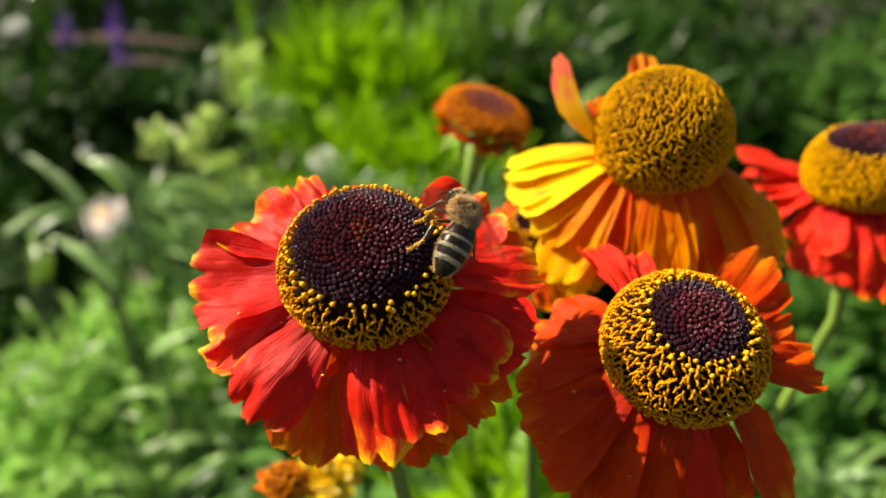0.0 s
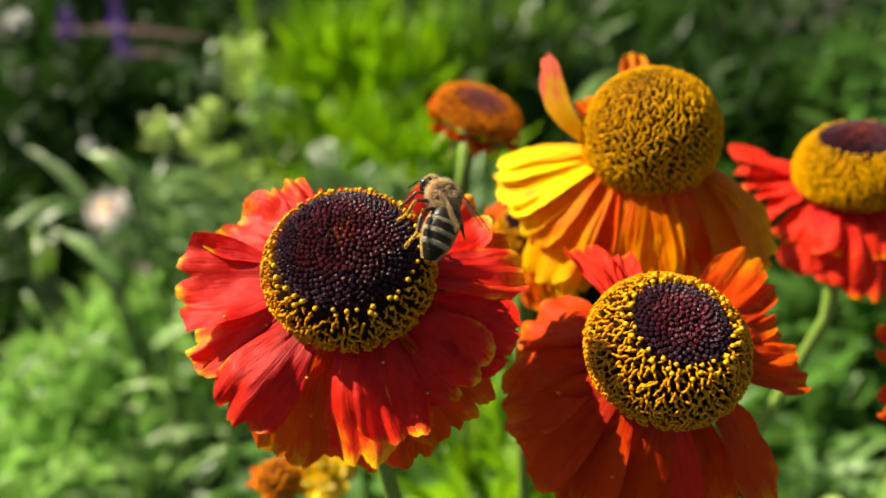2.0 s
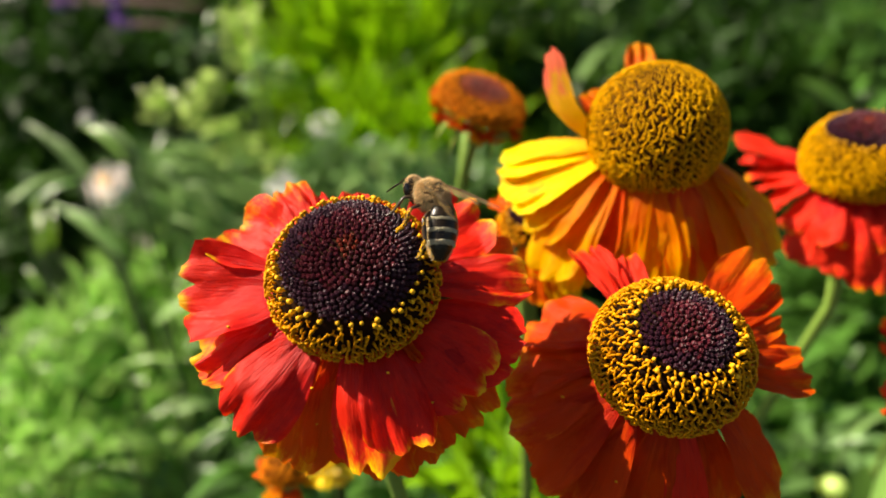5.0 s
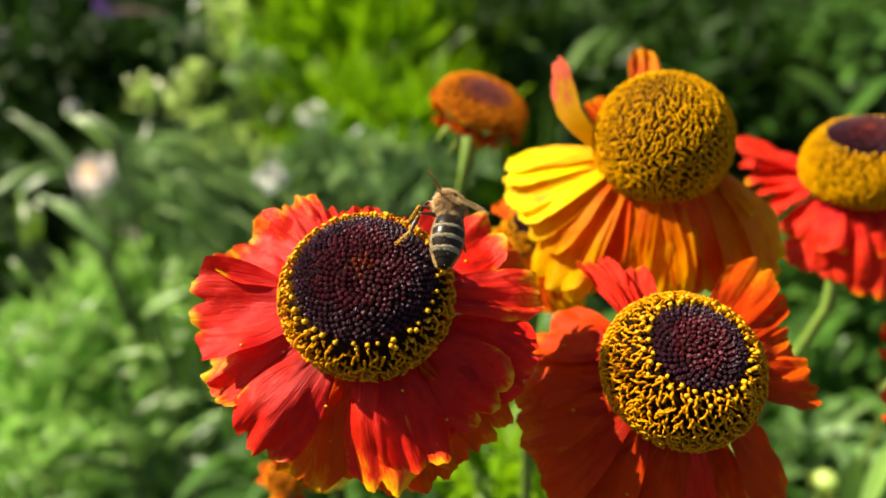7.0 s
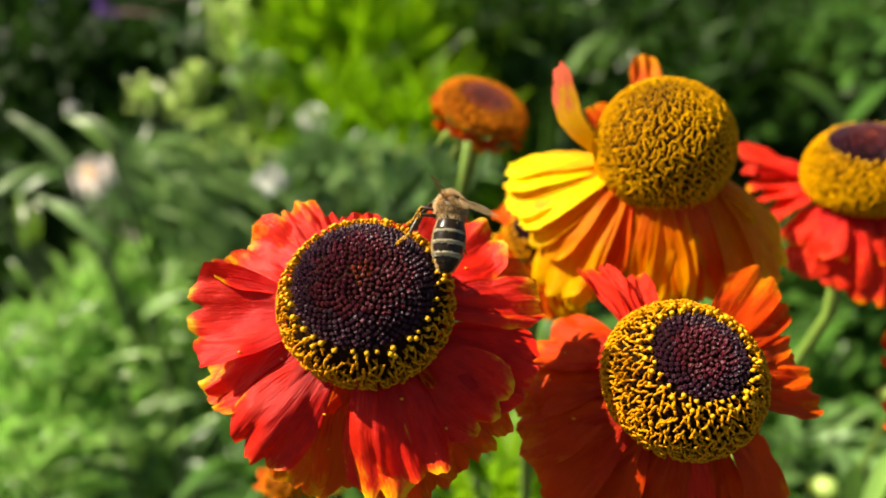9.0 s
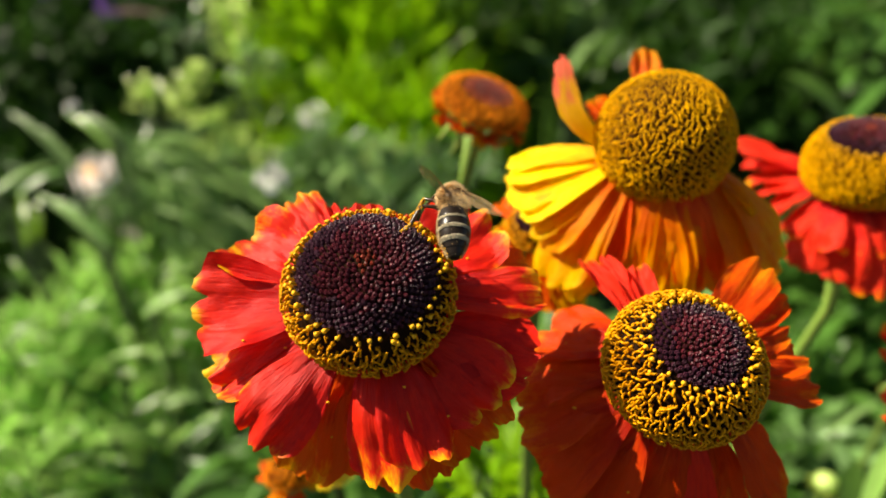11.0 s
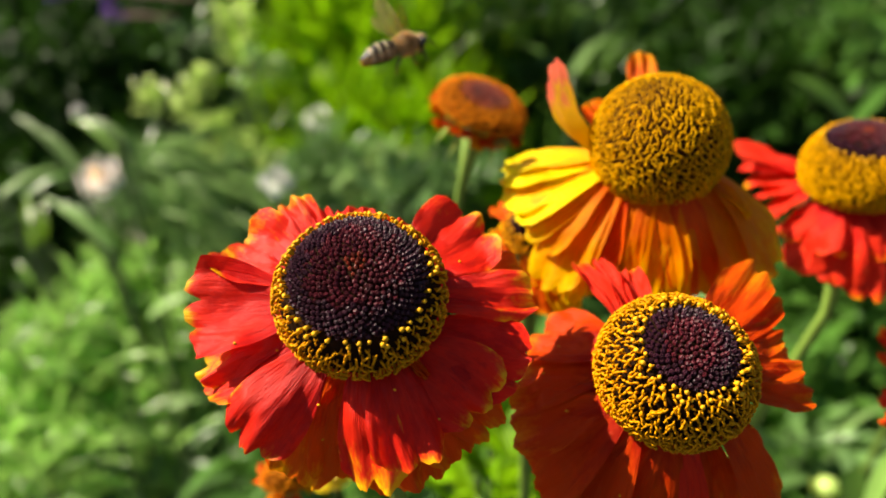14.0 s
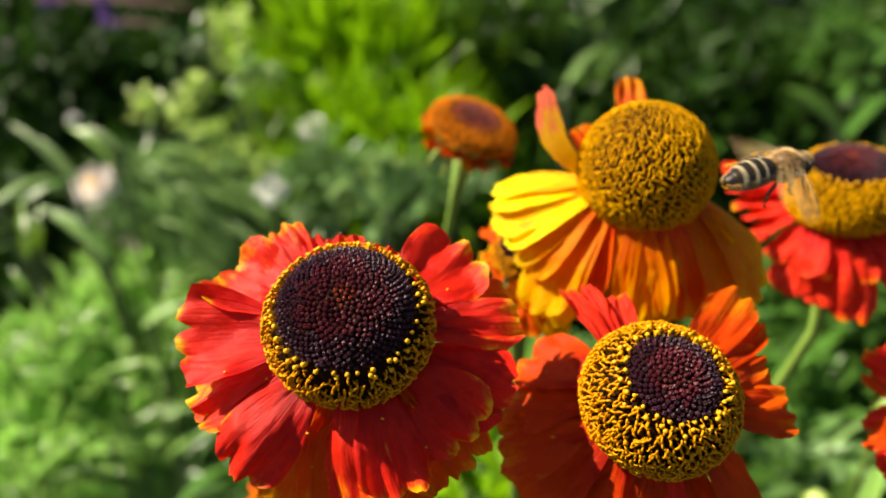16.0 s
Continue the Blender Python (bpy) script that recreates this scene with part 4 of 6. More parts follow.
leafy_plant("leafy shrub with shade put into its dark green", (-0.577, 0.794, 0.383), (0.08, 0.088, 0.064), 420, 0.05, 0.017, LEAF_DARK, 129, up=0.2, bend=0.8)
leafy_plant("leafy shrub with shade put into its dark green", (0.486, 1.03, 0.411), (0.2, 0.22, 0.16), 420, 0.05, 0.017, LEAF_DARK, 130, up=0.2, bend=0.8)
leafy_plant("leafy shrub with shade put into its dark green", (0.382, 1.054, 0.542), (0.14, 0.154, 0.112), 420, 0.05, 0.017, LEAF_DARK, 131, up=0.2, bend=0.8)
leafy_plant("leafy shrub with shade put into its dark green", (0.501, 1.02, 0.58), (0.12, 0.132, 0.096), 420, 0.05, 0.017, LEAF_DARK, 132, up=0.2, bend=0.8)
leafy_plant("leafy shrub with shade put into its dark green", (0.538, 0.869, 0.436), (0.15, 0.165, 0.12), 420, 0.05, 0.017, LEAF_DARK, 133, up=0.2, bend=0.8)
leafy_plant("variegated pale green leafy plant, brightened like sunlit leaves", (-0.283, 0.935, 0.706), (0.03, 0.033, 0.024), 34, 0.02, 0.013, LEAF_SUNNY, 134, up=0.5, bend=0.3)
leafy_plant("variegated pale green leafy plant, brightened like sunlit leaves", (-0.269, 0.914, 0.673), (0.028, 0.0308, 0.0224), 34, 0.02, 0.013, LEAF_SUNNY, 135, up=0.5, bend=0.3)
leafy_plant("variegated pale green leafy plant, brightened like sunlit leaves", (-0.233, 0.911, 0.648), (0.024, 0.0264, 0.0192), 34, 0.02, 0.013, LEAF_SUNNY, 136, up=0.5, bend=0.3)
leafy_plant("variegated pale green leafy plant, brightened like sunlit leaves", (-0.315, 0.893, 0.641), (0.022, 0.0242, 0.0176), 34, 0.02, 0.013, LEAF_SUNNY, 137, up=0.5, bend=0.3)
leafy_plant("variegated pale green leafy plant, brightened like sunlit leaves", (-0.329, 0.875, 0.614), (0.022, 0.0242, 0.0176), 34, 0.02, 0.013, LEAF_SUNNY, 138, up=0.5, bend=0.3)
leafy_plant("variegated pale green leafy plant, brightened like sunlit leaves", (-0.296, 0.855, 0.6), (0.02, 0.022, 0.016), 34, 0.02, 0.013, LEAF_SUNNY, 139, up=0.5, bend=0.3)
leafy_plant("variegated pale green leafy plant, brightened like sunlit leaves", (-0.376, 0.9, 0.616), (0.018, 0.0198, 0.0144), 34, 0.02, 0.013, LEAF_SUNNY, 140, up=0.5, bend=0.3)
leafy_plant("variegated pale green leafy plant, brightened like sunlit leaves", (-0.267, 0.835, 0.586), (0.03, 0.033, 0.024), 34, 0.02, 0.013, LEAF_SUNNY, 141, up=0.5, bend=0.3)
leafy_plant("variegated pale green leafy plant, brightened like sunlit leaves", (-0.236, 0.818, 0.56), (0.03, 0.033, 0.024), 34, 0.02, 0.013, LEAF_SUNNY, 142, up=0.5, bend=0.3)
leafy_plant("variegated pale green leafy plant, brightened like sunlit leaves", (-0.309, 0.819, 0.563), (0.03, 0.033, 0.024), 34, 0.02, 0.013, LEAF_SUNNY, 143, up=0.5, bend=0.3)
leafy_plant("variegated pale green leafy plant, brightened like sunlit leaves", (-0.172, 0.923, 0.629), (0.02, 0.022, 0.016), 34, 0.02, 0.013, LEAF_SUNNY, 146, up=0.5, bend=0.3)
leafy_plant("variegated pale green leafy plant, brightened like sunlit leaves", (-0.139, 0.852, 0.574), (0.025, 0.0275, 0.02), 34, 0.02, 0.013, LEAF_SUNNY, 147, up=0.5, bend=0.3)
leafy_plant("variegated pale green leafy plant, brightened like sunlit leaves", (-0.079, 0.728, 0.601), (0.022, 0.0242, 0.0176), 34, 0.02, 0.013, LEAF_SUNNY, 148, up=0.5, bend=0.3)
leafy_plant("variegated pale green leafy plant, brightened like sunlit leaves", (-0.096, 0.735, 0.575), (0.02, 0.022, 0.016), 34, 0.02, 0.013, LEAF_SUNNY, 149, up=0.5, bend=0.3)
leafy_plant("lime green leafy plant with soft blades", (-0.158, 1.054, 0.648), (0.07, 0.077, 0.056), 190, 0.1, 0.013, LEAF_LIME, 150, up=1.1, bend=0.7)
leafy_plant("lime green leafy plant with soft blades", (-0.078, 1.033, 0.613), (0.08, 0.088, 0.064), 190, 0.1, 0.013, LEAF_LIME, 151, up=1.1, bend=0.7)
leafy_plant("lime green leafy plant with soft blades", (-0.12, 0.951, 0.579), (0.07, 0.077, 0.056), 190, 0.1, 0.013, LEAF_LIME, 152, up=1.1, bend=0.7)
leafy_plant("lime green leafy plant with soft blades", (-0.196, 1.057, 0.598), (0.06, 0.066, 0.048), 190, 0.1, 0.013, LEAF_LIME, 153, up=1.1, bend=0.7)
leafy_plant("lime green leafy plant with soft blades", (-0.059, 0.935, 0.552), (0.07, 0.077, 0.056), 190, 0.1, 0.013, LEAF_LIME, 154, up=1.1, bend=0.7)
leafy_plant("mid green leafy plant with soft blades", (0.02, 1.106, 0.631), (0.09, 0.099, 0.072), 190, 0.1, 0.013, LEAF_MID, 155, up=1.1, bend=0.7)
leafy_plant("lime green leafy plant with soft blades", (-0.126, 0.854, 0.557), (0.05, 0.055, 0.04), 190, 0.1, 0.013, LEAF_LIME, 156, up=1.1, bend=0.7)
leafy_plant("lime green leafy plant with soft blades", (-0.073, 0.79, 0.55), (0.05, 0.055, 0.04), 190, 0.1, 0.013, LEAF_LIME, 157, up=1.1, bend=0.7)
leafy_plant("lime green leafy plant with soft blades", (-0.019, 0.82, 0.557), (0.05, 0.055, 0.04), 190, 0.1, 0.013, LEAF_LIME, 159, up=1.1, bend=0.7)
leafy_plant("mid green leafy plant", (0.091, 1.147, 0.601), (0.1, 0.11, 0.08), 260, 0.06, 0.014, LEAF_MID, 160, up=0.6, bend=0.8)
leafy_plant("mid green leafy plant", (0.171, 1.066, 0.566), (0.1, 0.11, 0.08), 260, 0.06, 0.014, LEAF_MID, 161, up=0.6, bend=0.8)
leafy_plant("mid green leafy plant", (0.15, 1.216, 0.616), (0.1, 0.11, 0.08), 260, 0.06, 0.014, LEAF_MID, 162, up=0.6, bend=0.8)
leafy_plant("mid green leafy plant", (-0.107, 0.864, 0.536), (0.08, 0.088, 0.064), 260, 0.06, 0.014, LEAF_MID, 163, up=0.6, bend=0.8)
leafy_plant("mid green leafy plant", (-0.04, 0.805, 0.534), (0.08, 0.088, 0.064), 260, 0.06, 0.014, LEAF_MID, 164, up=0.6, bend=0.8)
leafy_plant("mid green leafy plant", (0.57, 1.01, 0.655), (0.1, 0.11, 0.08), 260, 0.06, 0.014, LEAF_MID, 165, up=0.6, bend=0.8)
leafy_plant("mid green leaves below the helenium flowers", (0.315, 0.5, 0.57), (0.06, 0.066, 0.048), 150, 0.055, 0.017, LEAF_COOL, 166, up=0.2, bend=0.7)
leafy_plant("mid green leaves below the helenium flowers", (0.314, 0.434, 0.579), (0.06, 0.066, 0.048), 150, 0.055, 0.017, LEAF_COOL, 167, up=0.2, bend=0.7)
leafy_plant("mid green leaves below the helenium flowers", (0.292, 0.41, 0.543), (0.06, 0.066, 0.048), 150, 0.055, 0.017, LEAF_COOL, 168, up=0.2, bend=0.7)
leafy_plant("mid green leaves below the helenium flowers", (0.303, 0.369, 0.552), (0.06, 0.066, 0.048), 150, 0.055, 0.017, LEAF_COOL, 169, up=0.2, bend=0.7)
leafy_plant("mid green leaves below the helenium flowers", (0.285, 0.403, 0.494), (0.06, 0.066, 0.048), 150, 0.055, 0.017, LEAF_COOL, 170, up=0.2, bend=0.7)
leafy_plant("mid green leaves below the helenium flowers", (0.272, 0.474, 0.568), (0.06, 0.066, 0.048), 150, 0.055, 0.017, LEAF_COOL, 171, up=0.2, bend=0.7)
leafy_plant("mid green leaves below the helenium flowers", (0.093, 0.447, 0.531), (0.08, 0.088, 0.064), 150, 0.055, 0.017, LEAF_COOL, 172, up=0.2, bend=0.7)
leafy_plant("mid green leaves below the helenium flowers", (0.184, 0.418, 0.484), (0.08, 0.088, 0.064), 150, 0.055, 0.017, LEAF_COOL, 173, up=0.2, bend=0.7)
leafy_plant("mid green leaves below the helenium flowers", (0.039, 0.361, 0.583), (0.06, 0.066, 0.048), 150, 0.055, 0.017, LEAF_COOL, 174, up=0.2, bend=0.7)
leafy_plant("mid green leaves below the helenium flowers", (-0.046, 0.406, 0.471), (0.07, 0.077, 0.056), 150, 0.055, 0.017, LEAF_COOL, 175, up=0.2, bend=0.7)
leafy_plant("mid green leaves below the helenium flowers", (-0.11, 0.411, 0.479), (0.07, 0.077, 0.056), 150, 0.055, 0.017, LEAF_COOL, 176, up=0.2, bend=0.7)
leafy_plant("mid green leaves below the helenium flowers", (0.313, 0.453, 0.628), (0.05, 0.055, 0.04), 150, 0.055, 0.017, LEAF_COOL, 177, up=0.2, bend=0.7)
leafy_plant("bright green helenium foliage", (0.019, 0.214, 0.725), (0.022, 0.0242, 0.0176), 26, 0.035, 0.008, LEAF_LIME, 178, up=0.9, bend=0.6)
leafy_plant("bright green helenium foliage", (0.027, 0.246, 0.719), (0.02, 0.022, 0.016), 26, 0.035, 0.008, LEAF_LIME, 179, up=0.9, bend=0.6)
leafy_plant("bright green helenium foliage", (0.013, 0.187, 0.738), (0.02, 0.022, 0.016), 26, 0.035, 0.008, LEAF_LIME, 180, up=0.9, bend=0.6)
leafy_plant("low dark green ground cover", (-0.111, 1.441, 0.237), (0.2, 0.2, 0.12), 330, 0.065, 0.02, LEAF_MID, 181, up=0.5, bend=0.8, name='ground_cover')
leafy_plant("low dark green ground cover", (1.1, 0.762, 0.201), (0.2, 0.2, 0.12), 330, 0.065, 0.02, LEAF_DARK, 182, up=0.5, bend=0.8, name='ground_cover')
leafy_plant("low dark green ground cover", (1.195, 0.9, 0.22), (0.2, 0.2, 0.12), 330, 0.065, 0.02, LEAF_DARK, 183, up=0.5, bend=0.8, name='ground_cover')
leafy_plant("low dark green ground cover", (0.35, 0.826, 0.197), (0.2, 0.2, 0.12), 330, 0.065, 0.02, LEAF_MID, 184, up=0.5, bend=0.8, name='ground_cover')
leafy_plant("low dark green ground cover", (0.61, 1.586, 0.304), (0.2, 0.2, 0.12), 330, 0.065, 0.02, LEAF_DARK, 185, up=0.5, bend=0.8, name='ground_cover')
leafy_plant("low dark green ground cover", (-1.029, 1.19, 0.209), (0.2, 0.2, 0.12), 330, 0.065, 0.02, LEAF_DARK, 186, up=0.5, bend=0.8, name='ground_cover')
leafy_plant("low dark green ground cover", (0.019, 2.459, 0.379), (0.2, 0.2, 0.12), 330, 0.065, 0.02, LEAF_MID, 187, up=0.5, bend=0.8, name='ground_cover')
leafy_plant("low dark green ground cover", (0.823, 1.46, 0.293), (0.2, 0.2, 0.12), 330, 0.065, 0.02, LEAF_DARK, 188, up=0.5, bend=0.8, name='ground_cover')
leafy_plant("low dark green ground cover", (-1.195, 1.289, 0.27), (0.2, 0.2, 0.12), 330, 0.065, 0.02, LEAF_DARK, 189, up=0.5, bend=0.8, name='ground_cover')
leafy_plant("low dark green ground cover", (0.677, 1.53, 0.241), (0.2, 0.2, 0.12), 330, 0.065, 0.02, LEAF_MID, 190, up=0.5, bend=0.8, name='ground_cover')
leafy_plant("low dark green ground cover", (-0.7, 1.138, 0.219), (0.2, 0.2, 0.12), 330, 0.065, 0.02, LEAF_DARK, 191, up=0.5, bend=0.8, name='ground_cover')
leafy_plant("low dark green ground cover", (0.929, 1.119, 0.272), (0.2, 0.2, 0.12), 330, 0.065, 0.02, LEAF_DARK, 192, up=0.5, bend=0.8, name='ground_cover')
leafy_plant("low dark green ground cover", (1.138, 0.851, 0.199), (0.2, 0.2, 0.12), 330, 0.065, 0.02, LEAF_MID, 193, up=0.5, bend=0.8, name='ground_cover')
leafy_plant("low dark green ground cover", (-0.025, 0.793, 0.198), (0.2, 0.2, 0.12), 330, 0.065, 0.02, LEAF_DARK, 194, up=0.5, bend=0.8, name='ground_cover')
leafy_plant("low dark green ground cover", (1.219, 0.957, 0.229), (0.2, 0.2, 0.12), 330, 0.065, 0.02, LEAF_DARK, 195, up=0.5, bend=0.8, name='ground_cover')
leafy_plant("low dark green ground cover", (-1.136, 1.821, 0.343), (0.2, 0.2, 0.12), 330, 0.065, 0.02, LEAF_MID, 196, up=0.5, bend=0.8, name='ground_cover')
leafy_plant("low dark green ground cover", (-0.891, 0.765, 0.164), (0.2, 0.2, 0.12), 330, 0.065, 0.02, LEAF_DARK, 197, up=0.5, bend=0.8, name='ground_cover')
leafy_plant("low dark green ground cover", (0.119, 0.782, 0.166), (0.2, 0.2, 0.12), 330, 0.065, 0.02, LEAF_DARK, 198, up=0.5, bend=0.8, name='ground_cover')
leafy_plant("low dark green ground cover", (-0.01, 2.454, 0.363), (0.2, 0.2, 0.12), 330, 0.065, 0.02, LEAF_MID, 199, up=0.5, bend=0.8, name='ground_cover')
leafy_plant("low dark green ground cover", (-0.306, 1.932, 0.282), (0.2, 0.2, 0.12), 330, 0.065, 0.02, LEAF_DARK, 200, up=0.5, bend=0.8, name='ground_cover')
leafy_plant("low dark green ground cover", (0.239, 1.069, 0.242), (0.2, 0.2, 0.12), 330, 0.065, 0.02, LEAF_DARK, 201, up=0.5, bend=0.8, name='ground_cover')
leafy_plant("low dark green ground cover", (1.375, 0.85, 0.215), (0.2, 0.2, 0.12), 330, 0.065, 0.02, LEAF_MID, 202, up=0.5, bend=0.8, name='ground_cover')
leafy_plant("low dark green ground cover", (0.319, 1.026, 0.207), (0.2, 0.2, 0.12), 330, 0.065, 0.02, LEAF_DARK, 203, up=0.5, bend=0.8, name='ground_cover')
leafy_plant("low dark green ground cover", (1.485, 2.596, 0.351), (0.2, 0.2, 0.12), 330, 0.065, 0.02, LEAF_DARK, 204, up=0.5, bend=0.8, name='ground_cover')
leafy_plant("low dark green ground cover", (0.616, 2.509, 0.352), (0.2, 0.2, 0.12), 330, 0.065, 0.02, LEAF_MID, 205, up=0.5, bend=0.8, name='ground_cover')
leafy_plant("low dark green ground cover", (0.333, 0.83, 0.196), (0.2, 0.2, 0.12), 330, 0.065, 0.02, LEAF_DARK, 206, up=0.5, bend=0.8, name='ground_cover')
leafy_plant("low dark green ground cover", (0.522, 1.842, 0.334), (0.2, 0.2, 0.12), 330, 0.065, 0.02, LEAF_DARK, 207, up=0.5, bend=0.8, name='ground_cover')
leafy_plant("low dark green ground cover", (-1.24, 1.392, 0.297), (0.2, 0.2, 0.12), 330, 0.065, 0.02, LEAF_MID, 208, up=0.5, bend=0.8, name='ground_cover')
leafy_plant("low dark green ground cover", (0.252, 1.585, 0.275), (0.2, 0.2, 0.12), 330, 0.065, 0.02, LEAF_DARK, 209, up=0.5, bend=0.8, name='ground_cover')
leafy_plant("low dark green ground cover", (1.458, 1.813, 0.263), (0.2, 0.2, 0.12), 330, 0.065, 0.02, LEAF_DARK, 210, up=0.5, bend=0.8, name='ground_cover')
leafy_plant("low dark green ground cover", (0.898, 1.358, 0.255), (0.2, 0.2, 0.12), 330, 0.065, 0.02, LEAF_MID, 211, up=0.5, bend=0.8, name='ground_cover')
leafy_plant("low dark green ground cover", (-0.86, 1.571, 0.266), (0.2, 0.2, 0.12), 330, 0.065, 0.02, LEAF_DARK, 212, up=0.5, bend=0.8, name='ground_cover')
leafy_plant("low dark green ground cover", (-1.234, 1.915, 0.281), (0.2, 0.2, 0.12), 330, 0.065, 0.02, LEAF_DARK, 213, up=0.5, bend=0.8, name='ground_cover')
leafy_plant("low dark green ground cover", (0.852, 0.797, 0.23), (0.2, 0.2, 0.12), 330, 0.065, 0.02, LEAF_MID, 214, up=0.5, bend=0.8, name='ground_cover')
leafy_plant("dark garden shrub in the distance", (1.599, 3.494, 0.463), (0.35, 0.35, 0.3), 300, 0.11, 0.035, LEAF_MID, 215, up=0.4, bend=0.8, name='shrub')
leafy_plant("dark garden shrub in the distance", (-1.309, 4.023, 0.378), (0.35, 0.35, 0.3), 300, 0.11, 0.035, LEAF_DARK, 216, up=0.4, bend=0.8, name='shrub')
leafy_plant("dark garden shrub in the distance", (-1.399, 4.521, 0.37), (0.35, 0.35, 0.3), 300, 0.11, 0.035, LEAF_MID, 217, up=0.4, bend=0.8, name='shrub')
leafy_plant("dark garden shrub in the distance", (-0.661, 4.292, 0.361), (0.35, 0.35, 0.3), 300, 0.11, 0.035, LEAF_DARK, 218, up=0.4, bend=0.8, name='shrub')
leafy_plant("dark garden shrub in the distance", (0.871, 2.776, 0.503), (0.35, 0.35, 0.3), 300, 0.11, 0.035, LEAF_MID, 219, up=0.4, bend=0.8, name='shrub')
leafy_plant("dark garden shrub in the distance", (-1.254, 2.511, 0.543), (0.35, 0.35, 0.3), 300, 0.11, 0.035, LEAF_DARK, 220, up=0.4, bend=0.8, name='shrub')
leafy_plant("dark garden shrub in the distance", (-1.702, 4.482, 0.546), (0.35, 0.35, 0.3), 300, 0.11, 0.035, LEAF_MID, 221, up=0.4, bend=0.8, name='shrub')
leafy_plant("dark garden shrub in the distance", (0.554, 2.426, 0.268), (0.35, 0.35, 0.3), 300, 0.11, 0.035, LEAF_DARK, 222, up=0.4, bend=0.8, name='shrub')
leafy_plant("dark garden shrub in the distance", (-1.515, 3.256, 0.433), (0.35, 0.35, 0.3), 300, 0.11, 0.035, LEAF_MID, 223, up=0.4, bend=0.8, name='shrub')
leafy_plant("dark garden shrub in the distance", (2.425, 3.18, 0.292), (0.35, 0.35, 0.3), 300, 0.11, 0.035, LEAF_DARK, 224, up=0.4, bend=0.8, name='shrub')
leafy_plant("dark garden shrub in the distance", (0.322, 2.702, 0.276), (0.35, 0.35, 0.3), 300, 0.11, 0.035, LEAF_MID, 225, up=0.4, bend=0.8, name='shrub')
leafy_plant("dark garden shrub in the distance", (0.291, 3.931, 0.27), (0.35, 0.35, 0.3), 300, 0.11, 0.035, LEAF_DARK, 226, up=0.4, bend=0.8, name='shrub')
leafy_plant("dark garden shrub in the distance", (-0.253, 3.948, 0.479), (0.35, 0.35, 0.3), 300, 0.11, 0.035, LEAF_MID, 227, up=0.4, bend=0.8, name='shrub')
leafy_plant("dark garden shrub in the distance", (-0.608, 4.352, 0.301), (0.35, 0.35, 0.3), 300, 0.11, 0.035, LEAF_DARK, 228, up=0.4, bend=0.8, name='shrub')
leafy_plant("dark garden shrub in the distance", (1.12, 4.098, 0.514), (0.35, 0.35, 0.3), 300, 0.11, 0.035, LEAF_MID, 229, up=0.4, bend=0.8, name='shrub')
leafy_plant("dark garden shrub in the distance", (-0.029, 2.618, 0.265), (0.35, 0.35, 0.3), 300, 0.11, 0.035, LEAF_DARK, 230, up=0.4, bend=0.8, name='shrub')
leafy_plant("dark garden shrub in the distance", (0.15, 2.781, 0.439), (0.35, 0.35, 0.3), 300, 0.11, 0.035, LEAF_MID, 231, up=0.4, bend=0.8, name='shrub')
leafy_plant("dark garden shrub in the distance", (-2.162, 4.116, 0.317), (0.35, 0.35, 0.3), 300, 0.11, 0.035, LEAF_DARK, 232, up=0.4, bend=0.8, name='shrub')
leafy_plant("dark garden shrub in the distance", (-2.532, 2.787, 0.387), (0.35, 0.35, 0.3), 300, 0.11, 0.035, LEAF_MID, 233, up=0.4, bend=0.8, name='shrub')
leafy_plant("dark garden shrub in the distance", (0.308, 3.254, 0.302), (0.35, 0.35, 0.3), 300, 0.11, 0.035, LEAF_DARK, 234, up=0.4, bend=0.8, name='shrub')
leafy_plant("dark garden shrub in the distance", (-0.093, 4.482, 0.411), (0.35, 0.35, 0.3), 300, 0.11, 0.035, LEAF_MID, 235, up=0.4, bend=0.8, name='shrub')
leafy_plant("dark garden shrub in the distance", (2.295, 2.463, 0.548), (0.35, 0.35, 0.3), 300, 0.11, 0.035, LEAF_DARK, 236, up=0.4, bend=0.8, name='shrub')
leafy_plant("dark garden shrub in the distance", (2.023, 3.598, 0.407), (0.35, 0.35, 0.3), 300, 0.11, 0.035, LEAF_MID, 237, up=0.4, bend=0.8, name='shrub')
leafy_plant("dark garden shrub in the distance", (0.193, 4.401, 0.27), (0.35, 0.35, 0.3), 300, 0.11, 0.035, LEAF_DARK, 238, up=0.4, bend=0.8, name='shrub')
leafy_plant("dark garden shrub in the distance", (0.743, 3.593, 0.34), (0.35, 0.35, 0.3), 300, 0.11, 0.035, LEAF_MID, 239, up=0.4, bend=0.8, name='shrub')
leafy_plant("dark garden shrub in the distance", (1.17, 3.985, 0.281), (0.35, 0.35, 0.3), 300, 0.11, 0.035, LEAF_DARK, 240, up=0.4, bend=0.8, name='shrub')
# Added over lit soil; corner shade is carried by their dark leaf colour.
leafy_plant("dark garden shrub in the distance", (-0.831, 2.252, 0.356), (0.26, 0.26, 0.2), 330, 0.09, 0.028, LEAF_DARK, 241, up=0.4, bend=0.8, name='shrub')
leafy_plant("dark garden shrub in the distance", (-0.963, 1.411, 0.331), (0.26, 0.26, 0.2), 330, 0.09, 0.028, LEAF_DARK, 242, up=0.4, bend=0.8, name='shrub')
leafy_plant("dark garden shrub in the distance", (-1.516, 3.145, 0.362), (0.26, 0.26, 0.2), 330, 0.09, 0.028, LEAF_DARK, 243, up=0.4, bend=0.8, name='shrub')
